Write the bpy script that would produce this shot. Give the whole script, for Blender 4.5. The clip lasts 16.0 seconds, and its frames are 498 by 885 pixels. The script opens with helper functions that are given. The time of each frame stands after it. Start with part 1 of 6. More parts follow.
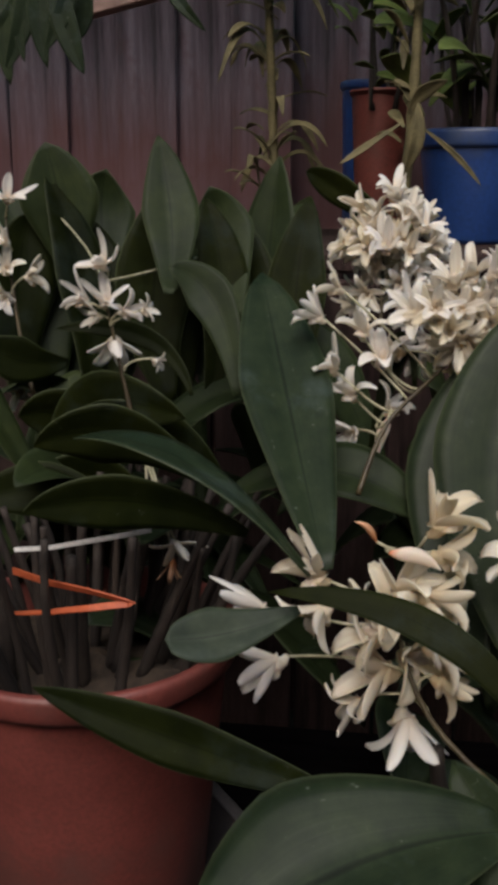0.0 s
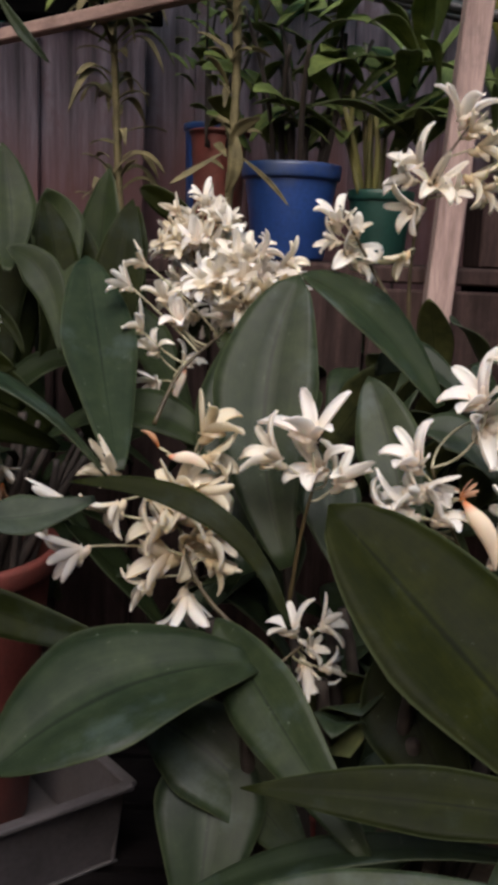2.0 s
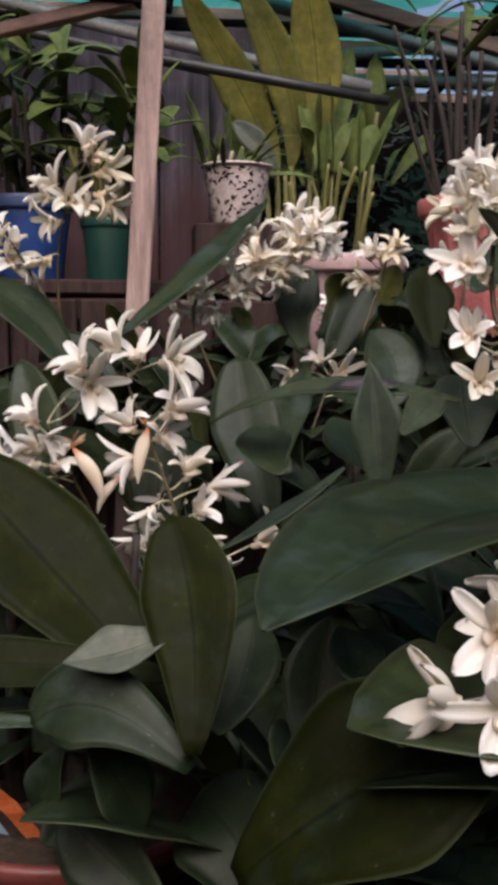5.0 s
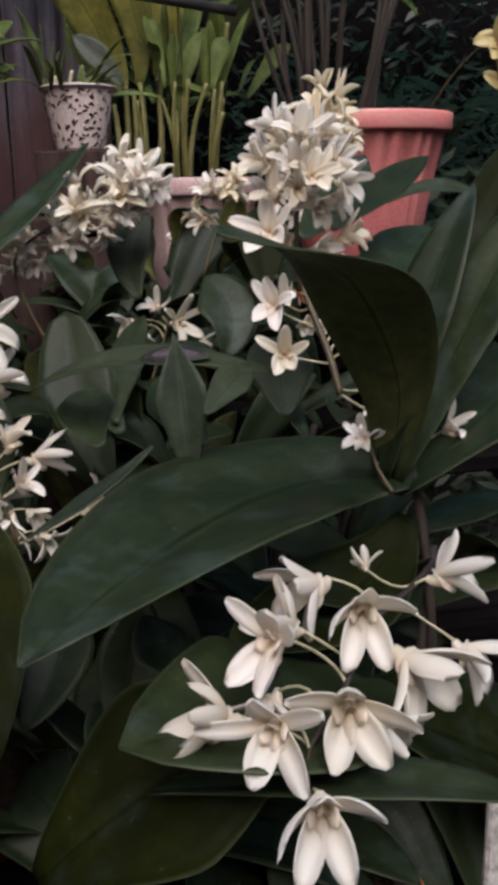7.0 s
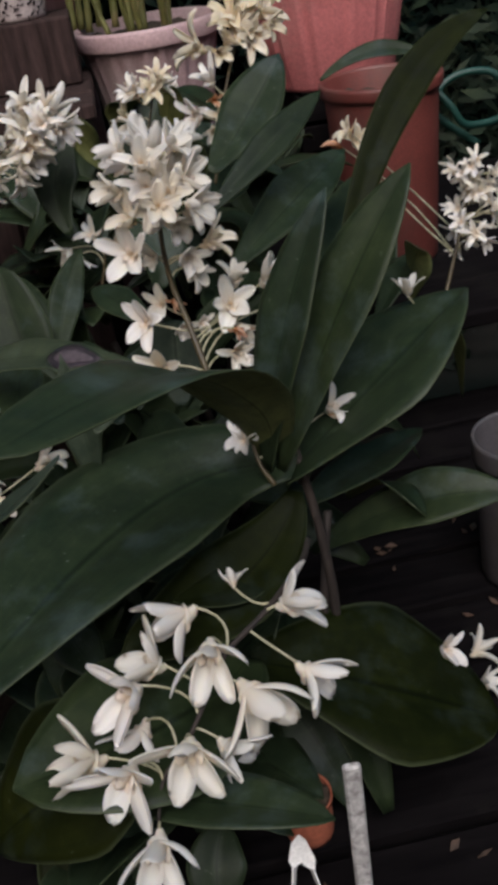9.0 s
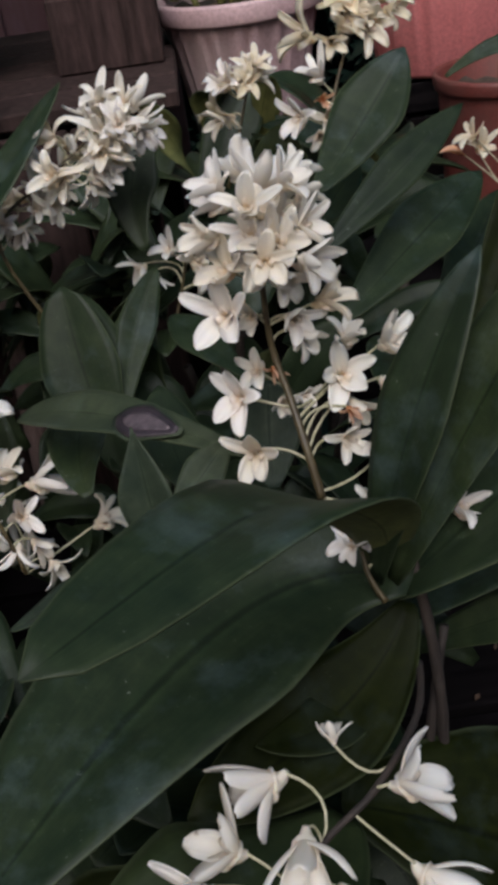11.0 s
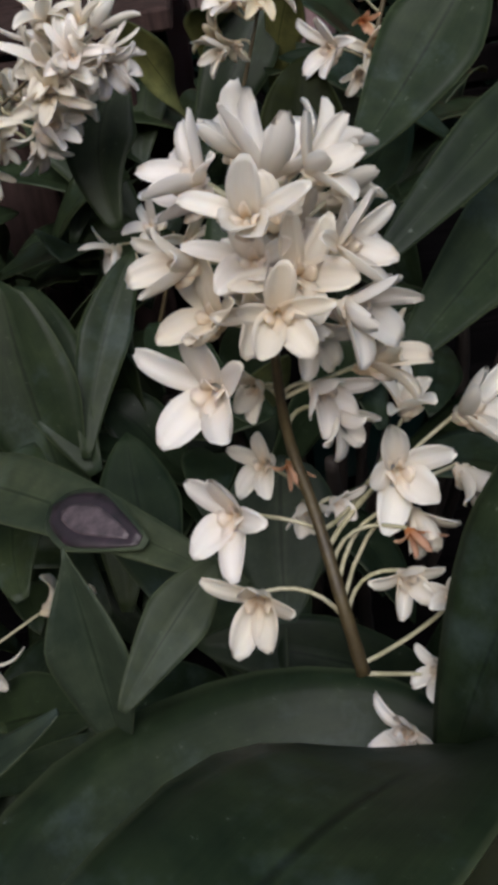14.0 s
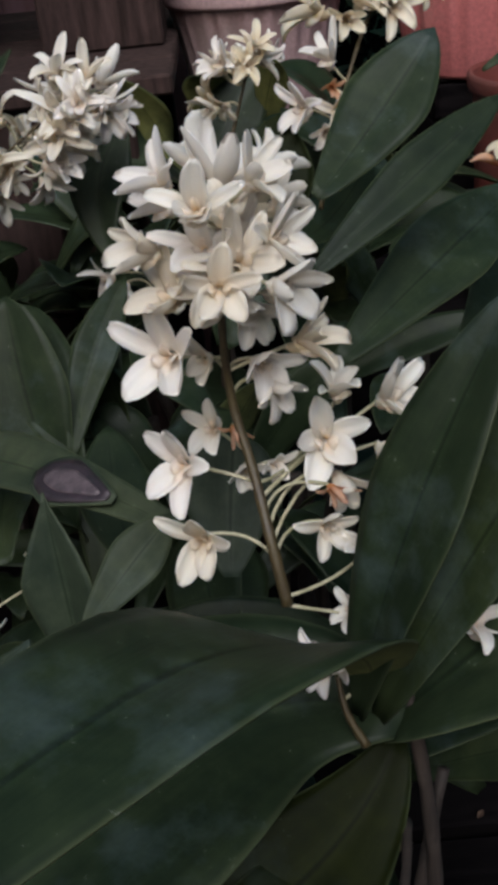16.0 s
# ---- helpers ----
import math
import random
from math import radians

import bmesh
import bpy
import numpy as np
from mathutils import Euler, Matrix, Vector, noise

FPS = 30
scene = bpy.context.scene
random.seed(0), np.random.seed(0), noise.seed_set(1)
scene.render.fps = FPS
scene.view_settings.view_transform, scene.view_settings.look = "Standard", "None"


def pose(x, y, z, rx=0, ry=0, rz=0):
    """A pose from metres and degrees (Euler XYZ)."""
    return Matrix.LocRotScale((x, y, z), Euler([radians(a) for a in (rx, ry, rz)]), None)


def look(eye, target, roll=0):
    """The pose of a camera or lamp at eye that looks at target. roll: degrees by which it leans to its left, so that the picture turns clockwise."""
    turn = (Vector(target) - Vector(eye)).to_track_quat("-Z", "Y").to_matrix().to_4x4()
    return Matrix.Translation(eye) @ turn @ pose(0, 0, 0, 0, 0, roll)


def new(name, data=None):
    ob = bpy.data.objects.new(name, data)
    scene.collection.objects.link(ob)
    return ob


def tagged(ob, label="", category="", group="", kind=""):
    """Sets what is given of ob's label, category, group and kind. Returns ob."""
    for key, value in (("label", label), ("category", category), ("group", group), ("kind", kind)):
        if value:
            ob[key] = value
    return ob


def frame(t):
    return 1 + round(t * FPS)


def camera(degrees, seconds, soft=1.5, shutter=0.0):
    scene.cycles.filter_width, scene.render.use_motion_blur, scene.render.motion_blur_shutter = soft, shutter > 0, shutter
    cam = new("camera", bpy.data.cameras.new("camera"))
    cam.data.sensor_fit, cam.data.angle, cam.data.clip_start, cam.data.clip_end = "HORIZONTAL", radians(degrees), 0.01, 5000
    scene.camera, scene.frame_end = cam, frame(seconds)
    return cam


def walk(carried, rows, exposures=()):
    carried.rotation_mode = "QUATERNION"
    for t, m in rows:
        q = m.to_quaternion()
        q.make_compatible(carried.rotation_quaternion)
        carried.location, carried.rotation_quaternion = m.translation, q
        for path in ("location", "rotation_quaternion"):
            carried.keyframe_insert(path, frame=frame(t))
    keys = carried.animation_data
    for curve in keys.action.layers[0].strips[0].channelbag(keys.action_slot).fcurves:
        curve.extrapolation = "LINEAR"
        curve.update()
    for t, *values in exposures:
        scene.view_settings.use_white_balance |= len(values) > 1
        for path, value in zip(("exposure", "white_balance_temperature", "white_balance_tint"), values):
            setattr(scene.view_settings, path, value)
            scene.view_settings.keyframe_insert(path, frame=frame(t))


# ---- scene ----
cam = camera(29.3, 16.0, soft=4.8)
PATH = [
    (0, (-0.116, 0.201, 1.067), (-0.368, 2.117, 0.551), 0.4),
    (0.5, (-0.089, 0.173, 1.052), (-0.283, 2.099, 0.547), 0.4),
    (1, (-0.066, 0.134, 1.041), (-0.193, 2.072, 0.566), 1.2),
    (1.5, (-0.05, 0.098, 1.02), (-0.107, 2.049, 0.584), 2.2),
    (2, (-0.033, 0.03, 1.006), (-0.048, 1.992, 0.619), 2.3),
    (2.5, (0.002, -0.009, 1.003), (0.017, 1.957, 0.639), 2.4),
    (3, (0.049, -0.046, 0.992), (0.072, 1.926, 0.656), 2.2),
    (3.5, (0.073, -0.11, 0.964), (0.151, 1.868, 0.682), 2.0),
    (4, (0.111, -0.18, 0.95), (0.242, 1.801, 0.705), 1.6),
    (4.5, (0.142, -0.177, 0.954), (0.327, 1.798, 0.7), 1.1),
    (5, (0.202, -0.17, 0.961), (0.412, 1.799, 0.679), 0.5),
    (5.2, (0.214, -0.169, 0.958), (0.454, 1.796, 0.673), 0.4),
    (7.3, (0.309, -0.153, 1.065), (0.702, 1.716, 0.471), -1.2),
    (7.5, (0.326, -0.162, 1.104), (0.685, 1.689, 0.438), -2.3),
    (8, (0.39, -0.173, 1.181), (0.66, 1.629, 0.358), -5.9),
    (8.5, (0.426, -0.165, 1.222), (0.646, 1.59, 0.287), -8.3),
    (9, (0.475, -0.158, 1.25), (0.603, 1.556, 0.228), -9.6),
    (9.5, (0.468, -0.134, 1.261), (0.488, 1.54, 0.166), -9.1),
    (9.7, (0.464, -0.12, 1.262), (0.451, 1.542, 0.149), -9.0),
    (11.8, (0.464, 0.087, 1.258), (0.489, 1.783, 0.198), -8.8),
    (12, (0.461, 0.089, 1.269), (0.506, 1.778, 0.2), -9.1),
    (12.5, (0.449, 0.12, 1.259), (0.537, 1.806, 0.186), -7.7),
    (13, (0.458, 0.188, 1.238), (0.515, 1.839, 0.11), -7.8),
    (13.5, (0.47, 0.26, 1.209), (0.473, 1.876, 0.029), -8.2),
    (14, (0.482, 0.287, 1.198), (0.439, 1.896, 0.012), -8.9),
    (14.5, (0.487, 0.304, 1.187), (0.428, 1.919, 0.008), -8.8),
    (15, (0.489, 0.298, 1.177), (0.427, 1.931, 0.024), -8.1),
    (15.5, (0.51, 0.256, 1.175), (0.409, 1.935, 0.093), -8.1),
    (16, (0.503, 0.187, 1.2), (0.476, 1.883, 0.14), -6.1),
]

walk(cam, [(t, look(eye, target, roll)) for t, eye, target, roll in PATH], [(0, 0.34, 6500, 11), (1.5, 0.74, 6500, 13), (3, 0.82, 6520, 15), (5, 0.85, 6480, 17), (7.5, 0.57, 6280, 14), (9.7, 0.34, 6100, 11), (12, 0.41, 6000, 11), (14.5, 0.39, 6150, 11), (16, 0.38, 6000, 9)])


# ---- world and light ----
world = bpy.data.worlds.new("evening_sky")
scene.world = world
world.use_nodes = True
wn = world.node_tree.nodes
sky = wn.new("ShaderNodeTexSky")
sky.sky_type, sky.sun_disc = "NISHITA", False
sky.sun_elevation, sky.sun_rotation = radians(38), radians(200)
sky.air_density, sky.dust_density, sky.ozone_density = 0.8, 5.0, 0.4
wn["Background"].inputs["Strength"].default_value = 0.075
world.node_tree.links.new(sky.outputs[0], wn["Background"].inputs["Color"])
sun = new("sun", bpy.data.lights.new("sun", "SUN"))
sun.data.energy, sun.data.angle, sun.data.color = 2.2, radians(38), (1.0, 0.96, 0.92)
sun.matrix_world = look((0.45, -0.75, 3.2), (0.3, 0.7, 0.9))


# ---- materials ----
def material(name, rough=0.6, metal=0.0):
    m = bpy.data.materials.new(name)
    m.use_nodes = True
    b = m.node_tree.nodes["Principled BSDF"]
    b.inputs["Roughness"].default_value, b.inputs["Metallic"].default_value = rough, metal
    return m, m.node_tree.nodes, m.node_tree.links, b


def ramp(nt, links, source, stops):
    r = nt.new("ShaderNodeValToRGB")
    while len(r.color_ramp.elements) < len(stops):
        r.color_ramp.elements.new(0.5)
    for e, (p, c) in zip(r.color_ramp.elements, stops):
        e.position, e.color = p, (*c, 1)
    links.new(source, r.inputs[0])
    return r.outputs[0]


def noise_tex(nt, links, coord, scale, detail=4, rough=0.55):
    n = nt.new("ShaderNodeTexNoise")
    n.inputs["Scale"].default_value, n.inputs["Detail"].default_value, n.inputs["Roughness"].default_value = scale, detail, rough
    links.new(coord, n.inputs["Vector"])
    return n.outputs[0]


def mix(nt, links, mode, fac, a, b):
    n = nt.new("ShaderNodeMix")
    n.data_type, n.blend_type = "RGBA", mode
    for sock, v in ((n.inputs[0], fac), (n.inputs[6], a), (n.inputs[7], b)):
        if isinstance(v, (int, float)):
            sock.default_value = v
        elif isinstance(v, tuple):
            sock.default_value = (*v, 1)
        else:
            links.new(v, sock)
    return n.outputs[2]


def bump(nt, links, bsdf, height, strength, distance):
    n = nt.new("ShaderNodeBump")
    n.inputs["Strength"].default_value, n.inputs["Distance"].default_value = strength, distance
    links.new(height, n.inputs["Height"])
    links.new(n.outputs[0], bsdf.inputs["Normal"])


def surface(name, dark, light, rough=0.6, scale=30, fine=300, relief=0.3, stain=None, metal=0.0, stretch=(1, 1, 1), where="Object"):
    """A plain surface: two scales of tone, fine relief, and stains of their own colour."""
    m, nt, links, b = material(name, rough, metal)
    tc = nt.new("ShaderNodeTexCoord")
    mp = nt.new("ShaderNodeMapping")
    mp.inputs["Scale"].default_value = stretch
    links.new(tc.outputs[where], mp.inputs[0])
    big, small = noise_tex(nt, links, mp.outputs[0], scale), noise_tex(nt, links, mp.outputs[0], fine, 3)
    col = ramp(nt, links, big, [(0.3, dark), (0.72, light)])
    col = mix(nt, links, "MULTIPLY", 0.5, col, ramp(nt, links, small, [(0.3, (0.55, 0.55, 0.55)), (0.7, (1.2, 1.2, 1.2))]))
    oi = nt.new("ShaderNodeObjectInfo")
    col = mix(nt, links, "MULTIPLY", 0.6, col, ramp(nt, links, oi.outputs["Random"], [(0, (0.72, 0.72, 0.72)), (1, (1.15, 1.15, 1.15))]))
    if stain:
        s = noise_tex(nt, links, tc.outputs[where], scale * 0.6, 6, 0.7)
        col = mix(nt, links, "MIX", ramp(nt, links, s, [(0.52, (0, 0, 0)), (0.68, (0.8, 0.8, 0.8))]), col, stain)
    links.new(col, b.inputs["Base Color"])
    bump(nt, links, b, small, relief, 0.001)
    return m


def leaf_material(name, dark, light, rough=0.42, dust=0.35, gloss=0.16):
    """Leathery orchid leaf: parallel veins along the blade, a midrib, mottling and pale dusty specks."""
    m, nt, links, b = material(name, rough)
    uv, tc, oi = nt.new("ShaderNodeUVMap"), nt.new("ShaderNodeTexCoord"), nt.new("ShaderNodeObjectInfo")
    sep = nt.new("ShaderNodeSeparateXYZ")
    links.new(uv.outputs[0], sep.inputs[0])
    mp = nt.new("ShaderNodeMapping")
    mp.inputs["Scale"].default_value = (1.6, 34, 1)
    links.new(uv.outputs[0], mp.inputs[0])
    veins = noise_tex(nt, links, mp.outputs[0], 1.0, 3)
    blotch = noise_tex(nt, links, tc.outputs["Object"], 22, 5, 0.6)
    speck = noise_tex(nt, links, tc.outputs["Object"], 150, 5, 0.75)
    half = tuple((p + q) / 2 for p, q in zip(dark, light))
    col = ramp(nt, links, veins, [(0.25, tuple((p + q) / 2 for p, q in zip(dark, half))), (0.75, tuple((p + q) / 2 for p, q in zip(light, half)))])
    fine = noise_tex(nt, links, tc.outputs["Object"], 75, 5, 0.65)
    col = mix(nt, links, "MULTIPLY", 0.7, col, ramp(nt, links, fine, [(0.3, (0.58, 0.63, 0.6)), (0.7, (1.42, 1.34, 1.22))]))
    col = mix(nt, links, "MULTIPLY", 0.75, col, ramp(nt, links, blotch, [(0.25, (0.48, 0.54, 0.52)), (0.75, (1.48, 1.36, 1.1))]))
    col = mix(nt, links, "MULTIPLY", 0.6, col, ramp(nt, links, oi.outputs["Random"], [(0, (0.7, 0.76, 0.8)), (0.5, (1, 1, 1)), (1, (1.35, 1.22, 0.95))]))
    # midrib, a narrow darker furrow
    a = nt.new("ShaderNodeMath"); a.operation = "SUBTRACT"; a.inputs[1].default_value = 0.5
    links.new(sep.outputs[1], a.inputs[0])
    ab = nt.new("ShaderNodeMath"); ab.operation = "ABSOLUTE"
    links.new(a.outputs[0], ab.inputs[0])
    rib = ramp(nt, links, ab.outputs[0], [(0.0, (0.40, 0.42, 0.40)), (0.012, (0.6, 0.62, 0.6)), (0.026, (1.25, 1.25, 1.2)), (0.07, (1, 1, 1))])
    col = mix(nt, links, "MULTIPLY", 0.85, col, rib)
    # pale worn margin
    edge = ramp(nt, links, ab.outputs[0], [(0.47, (0, 0, 0)), (0.5, (0.5, 0.5, 0.5))])
    col = mix(nt, links, "MIX", edge, col, (0.07, 0.085, 0.045))
    # dust and dried water marks
    film = noise_tex(nt, links, tc.outputs["Object"], 14, 6, 0.7)
    fm = ramp(nt, links, film, [(0.53, (0, 0, 0)), (0.74, (dust * 0.5,) * 3)])
    col = mix(nt, links, "MIX", fm, col, (0.10, 0.14, 0.15))
    sp = ramp(nt, links, speck, [(0.66, (0, 0, 0)), (0.75, (dust * 0.8,) * 3)])
    col = mix(nt, links, "MIX", sp, col, (0.3, 0.33, 0.3))
    links.new(col, b.inputs["Base Color"])
    rr = nt.new("ShaderNodeMapRange")
    rr.inputs[3].default_value, rr.inputs[4].default_value = rough - 0.1, rough + 0.16
    links.new(blotch, rr.inputs[0])
    links.new(rr.outputs[0], b.inputs["Roughness"])
    b.inputs["Specular IOR Level"].default_value = gloss
    bump(nt, links, b, veins, 0.25, 0.0006)
    return m


def petal_material(name, tip, throat, rough=0.55, reach=0.56):
    """Waxy tepal: tinted towards the throat, faint long veins, a little light passing through."""
    m, nt, links, b = material(name, rough)
    uv, oi, tc = nt.new("ShaderNodeUVMap"), nt.new("ShaderNodeObjectInfo"), nt.new("ShaderNodeTexCoord")
    sep = nt.new("ShaderNodeSeparateXYZ")
    links.new(uv.outputs[0], sep.inputs[0])
    col = ramp(nt, links, sep.outputs[0], [(0.0, throat), (reach, tip)])
    mp = nt.new("ShaderNodeMapping")
    mp.inputs["Scale"].default_value = (2, 14, 1)
    links.new(uv.outputs[0], mp.inputs[0])
    v = noise_tex(nt, links, mp.outputs[0], 1.0, 3)
    col = mix(nt, links, "MULTIPLY", 0.16, col, ramp(nt, links, v, [(0.3, (0.84, 0.82, 0.78)), (0.65, (1, 1, 1))]))
    col = mix(nt, links, "MULTIPLY", 0.7, col, ramp(nt, links, oi.outputs["Random"], [(0, (0.9, 0.84, 0.72)), (0.55, (1, 1, 1)), (1, (1.0, 0.97, 0.98))]))
    blem = noise_tex(nt, links, tc.outputs["Object"], 3.5, 5, 0.7)
    col = mix(nt, links, "MIX", ramp(nt, links, blem, [(0.70, (0, 0, 0)), (0.80, (0.3, 0.3, 0.3))]), col, (0.62, 0.45, 0.30))
    links.new(col, b.inputs["Base Color"])
    b.inputs["Subsurface Weight"].default_value = 0.3
    b.inputs["Subsurface Radius"].default_value = (0.008, 0.0055, 0.0035)
    b.inputs["Subsurface Scale"].default_value = 0.5
    bump(nt, links, b, v, 0.08, 0.02)
    thin, both = nt.new("ShaderNodeBsdfTranslucent"), nt.new("ShaderNodeMixShader")
    both.inputs[0].default_value = 0.42
    links.new(col, thin.inputs[0])
    links.new(b.outputs[0], both.inputs[1])
    links.new(thin.outputs[0], both.inputs[2])
    links.new(both.outputs[0], [n for n in nt if n.type == "OUTPUT_MATERIAL"][0].inputs[0])
    return m


LEAF = leaf_material("leaf_dark_green", (0.0089, 0.0160, 0.0090), (0.0195, 0.0307, 0.0166), 0.43, 0.5)
# true olive leaves, and a darker stand-in for leaves deep in shade
OLIVE_SHADE = leaf_material("leaf_olive_shaded", (0.0045, 0.0070, 0.0015), (0.0102, 0.0137, 0.0030), 0.54, 0.2, 0.06)
PALE = leaf_material("leaf_pale_underside", (0.0185, 0.0289, 0.0219), (0.0307, 0.0425, 0.0320), 0.5)
SILVER = leaf_material("leaf_silvery_underside", (0.0560, 0.0688, 0.0640), (0.0920, 0.1040, 0.0960), 0.5, 0.3)
# green lowered so the shade at the back sits in the colour
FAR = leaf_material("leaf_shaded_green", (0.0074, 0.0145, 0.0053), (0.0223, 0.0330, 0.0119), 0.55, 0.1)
BRIGHT = leaf_material("leaf_yellow_green", (0.060, 0.066, 0.012), (0.120, 0.114, 0.028), 0.55, 0.1)
GARDEN = leaf_material("leaf_garden_green", (0.0397, 0.0662, 0.0215), (0.1159, 0.1524, 0.0530), 0.55, 0.15)
# paler underside, raised further in place of light passing through the blade
UNDER = leaf_material("leaf_underside", (0.0736, 0.0896, 0.0400), (0.1248, 0.1408, 0.0672), 0.6, 0.1)
WHITE = petal_material("petal_white", (0.90, 0.87, 0.82), (0.87, 0.80, 0.69))
CREAM = petal_material("petal_cream", (0.85, 0.785, 0.65), (0.78, 0.66, 0.46))
AGED = petal_material("petal_peach", (0.68, 0.42, 0.28), (0.56, 0.22, 0.08))
LIP = petal_material("lip_beige", (0.84, 0.76, 0.66), (0.80, 0.64, 0.42))
YELLOW = petal_material("petal_pale_yellow", (0.66, 0.58, 0.32), (0.60, 0.46, 0.20))
RED = petal_material("lip_pink_red", (0.55, 0.10, 0.13), (0.50, 0.16, 0.12))
BUD = petal_material("bud_orange_tipped", (0.86, 0.78, 0.68), (0.78, 0.24, 0.08), reach=0.17)
STEM = surface("stem_olive_brown", (0.0340, 0.0224, 0.0101), (0.0782, 0.0595, 0.0230), 0.5, 60, 500)
PEDICEL = surface("pedicel_pale_green", (0.28, 0.27, 0.15), (0.50, 0.46, 0.34), 0.5, 80, 600)
CANE = surface("cane_brown", (0.009, 0.006, 0.005), (0.030, 0.020, 0.015), 0.8, 40, 250, 0.5, (0.040, 0.030, 0.024), stretch=(1, 1, 0.15))
CANE_GREEN = surface("cane_green", (0.07, 0.075, 0.018), (0.17, 0.16, 0.05), 0.5, 30, 200, 0.3, (0.20, 0.15, 0.07), stretch=(1, 1, 0.2))
TERRACOTTA = surface("terracotta_red_plastic", (0.122, 0.030, 0.024), (0.185, 0.047, 0.038), 0.5, 14, 260, 0.15, (0.10, 0.042, 0.035))
PINK = surface("pink_plastic", (0.54, 0.17, 0.17), (0.65, 0.22, 0.22), 0.45, 8, 200, 0.1, (0.50, 0.24, 0.22))
MAUVE = surface("faded_mauve_plastic", (0.40, 0.27, 0.28), (0.52, 0.36, 0.37), 0.55, 9, 200, 0.15, (0.36, 0.28, 0.27))
BLUE = surface("blue_plastic", (0.012, 0.040, 0.16), (0.022, 0.072, 0.27), 0.4, 10, 200, 0.1, (0.05, 0.07, 0.12))
GREEN = surface("dark_green_plastic", (0.006, 0.035, 0.028), (0.012, 0.06, 0.045), 0.45, 10, 200, 0.1)
BLACK = surface("black_plastic", (0.008, 0.008, 0.010), (0.02, 0.02, 0.023), 0.5, 12, 200, 0.15, (0.05, 0.045, 0.04))
GREY = surface("grey_plastic", (0.05, 0.046, 0.05), (0.095, 0.086, 0.092), 0.55, 10, 200, 0.15, (0.06, 0.05, 0.045))
SOIL = surface("bark_mix", (0.018, 0.012, 0.008), (0.075, 0.05, 0.032), 0.95, 90, 400, 0.8)
WOOD = surface("weathered_timber", (0.156, 0.104, 0.0936), (0.364, 0.26, 0.234), 0.85, 16, 160, 0.5, (0.13, 0.0975, 0.091), stretch=(6, 6, 0.5))
BEAM = surface("beam_timber", (0.2, 0.125, 0.1063), (0.375, 0.25, 0.2125), 0.8, 10, 140, 0.5, (0.15, 0.1, 0.0875), stretch=(0.6, 6, 6))
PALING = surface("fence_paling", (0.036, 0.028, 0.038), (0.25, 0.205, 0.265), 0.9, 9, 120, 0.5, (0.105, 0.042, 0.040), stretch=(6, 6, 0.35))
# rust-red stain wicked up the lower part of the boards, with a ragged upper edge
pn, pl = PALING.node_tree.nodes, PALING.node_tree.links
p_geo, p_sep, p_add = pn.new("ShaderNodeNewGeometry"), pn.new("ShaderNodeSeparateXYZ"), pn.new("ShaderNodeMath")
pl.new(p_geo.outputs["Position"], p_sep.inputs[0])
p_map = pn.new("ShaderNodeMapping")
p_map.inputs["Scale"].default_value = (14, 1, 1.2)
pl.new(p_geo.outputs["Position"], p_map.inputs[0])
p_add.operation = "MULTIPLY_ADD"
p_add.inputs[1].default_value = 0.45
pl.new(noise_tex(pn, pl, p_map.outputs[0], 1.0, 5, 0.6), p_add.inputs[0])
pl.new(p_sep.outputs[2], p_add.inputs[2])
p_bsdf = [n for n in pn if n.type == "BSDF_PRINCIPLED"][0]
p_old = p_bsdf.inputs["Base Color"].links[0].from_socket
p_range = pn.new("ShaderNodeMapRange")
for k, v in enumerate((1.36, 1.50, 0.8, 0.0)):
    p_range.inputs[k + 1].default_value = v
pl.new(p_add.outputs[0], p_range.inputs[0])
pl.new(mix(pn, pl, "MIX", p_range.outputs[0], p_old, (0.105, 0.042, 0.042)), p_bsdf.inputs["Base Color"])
PIPE = surface("grey_pipe", (0.25, 0.25, 0.27), (0.40, 0.40, 0.42), 0.5, 12, 200, 0.2, (0.2, 0.14, 0.1), 0.3)
CLOTH = surface("turquoise_shade_cloth", (0.02, 0.20, 0.20), (0.05, 0.36, 0.34), 0.8, 6, 300, 0.4, (0.3, 0.5, 0.48))
cloth_nt = CLOTH.node_tree
thin, both = cloth_nt.nodes.new("ShaderNodeBsdfTranslucent"), cloth_nt.nodes.new("ShaderNodeMixShader")
thin.inputs[0].default_value, both.inputs[0].default_value = (0.08, 0.42, 0.40, 1), 0.4
out_node = [n for n in cloth_nt.nodes if n.type == "OUTPUT_MATERIAL"][0]
cloth_nt.links.new([n for n in cloth_nt.nodes if n.type == "BSDF_PRINCIPLED"][0].outputs[0], both.inputs[1])
cloth_nt.links.new(thin.outputs[0], both.inputs[2])
cloth_nt.links.new(both.outputs[0], out_node.inputs[0])
GROUND = surface("dark_earth", (0.02, 0.017, 0.015), (0.065, 0.055, 0.048), 0.95, 6, 90, 0.8, (0.09, 0.075, 0.06), where="Generated")
ORANGE = surface("orange_tape", (0.62, 0.13, 0.035), (0.75, 0.20, 0.06), 0.5, 25, 300, 0.1)
ORANGE2 = surface("bright_terracotta", (0.36, 0.10, 0.055), (0.44, 0.13, 0.07), 0.75, 14, 260, 0.15)
SPECK = surface("speckled_white_paint", (0.30, 0.28, 0.27), (0.70, 0.68, 0.66), 0.7, 160, 500, 0.3, (0.12, 0.10, 0.09))
REDTAPE = surface("faded_orange_red_tape", (0.30, 0.055, 0.018), (0.46, 0.10, 0.035), 0.6, 25, 300, 0.2)
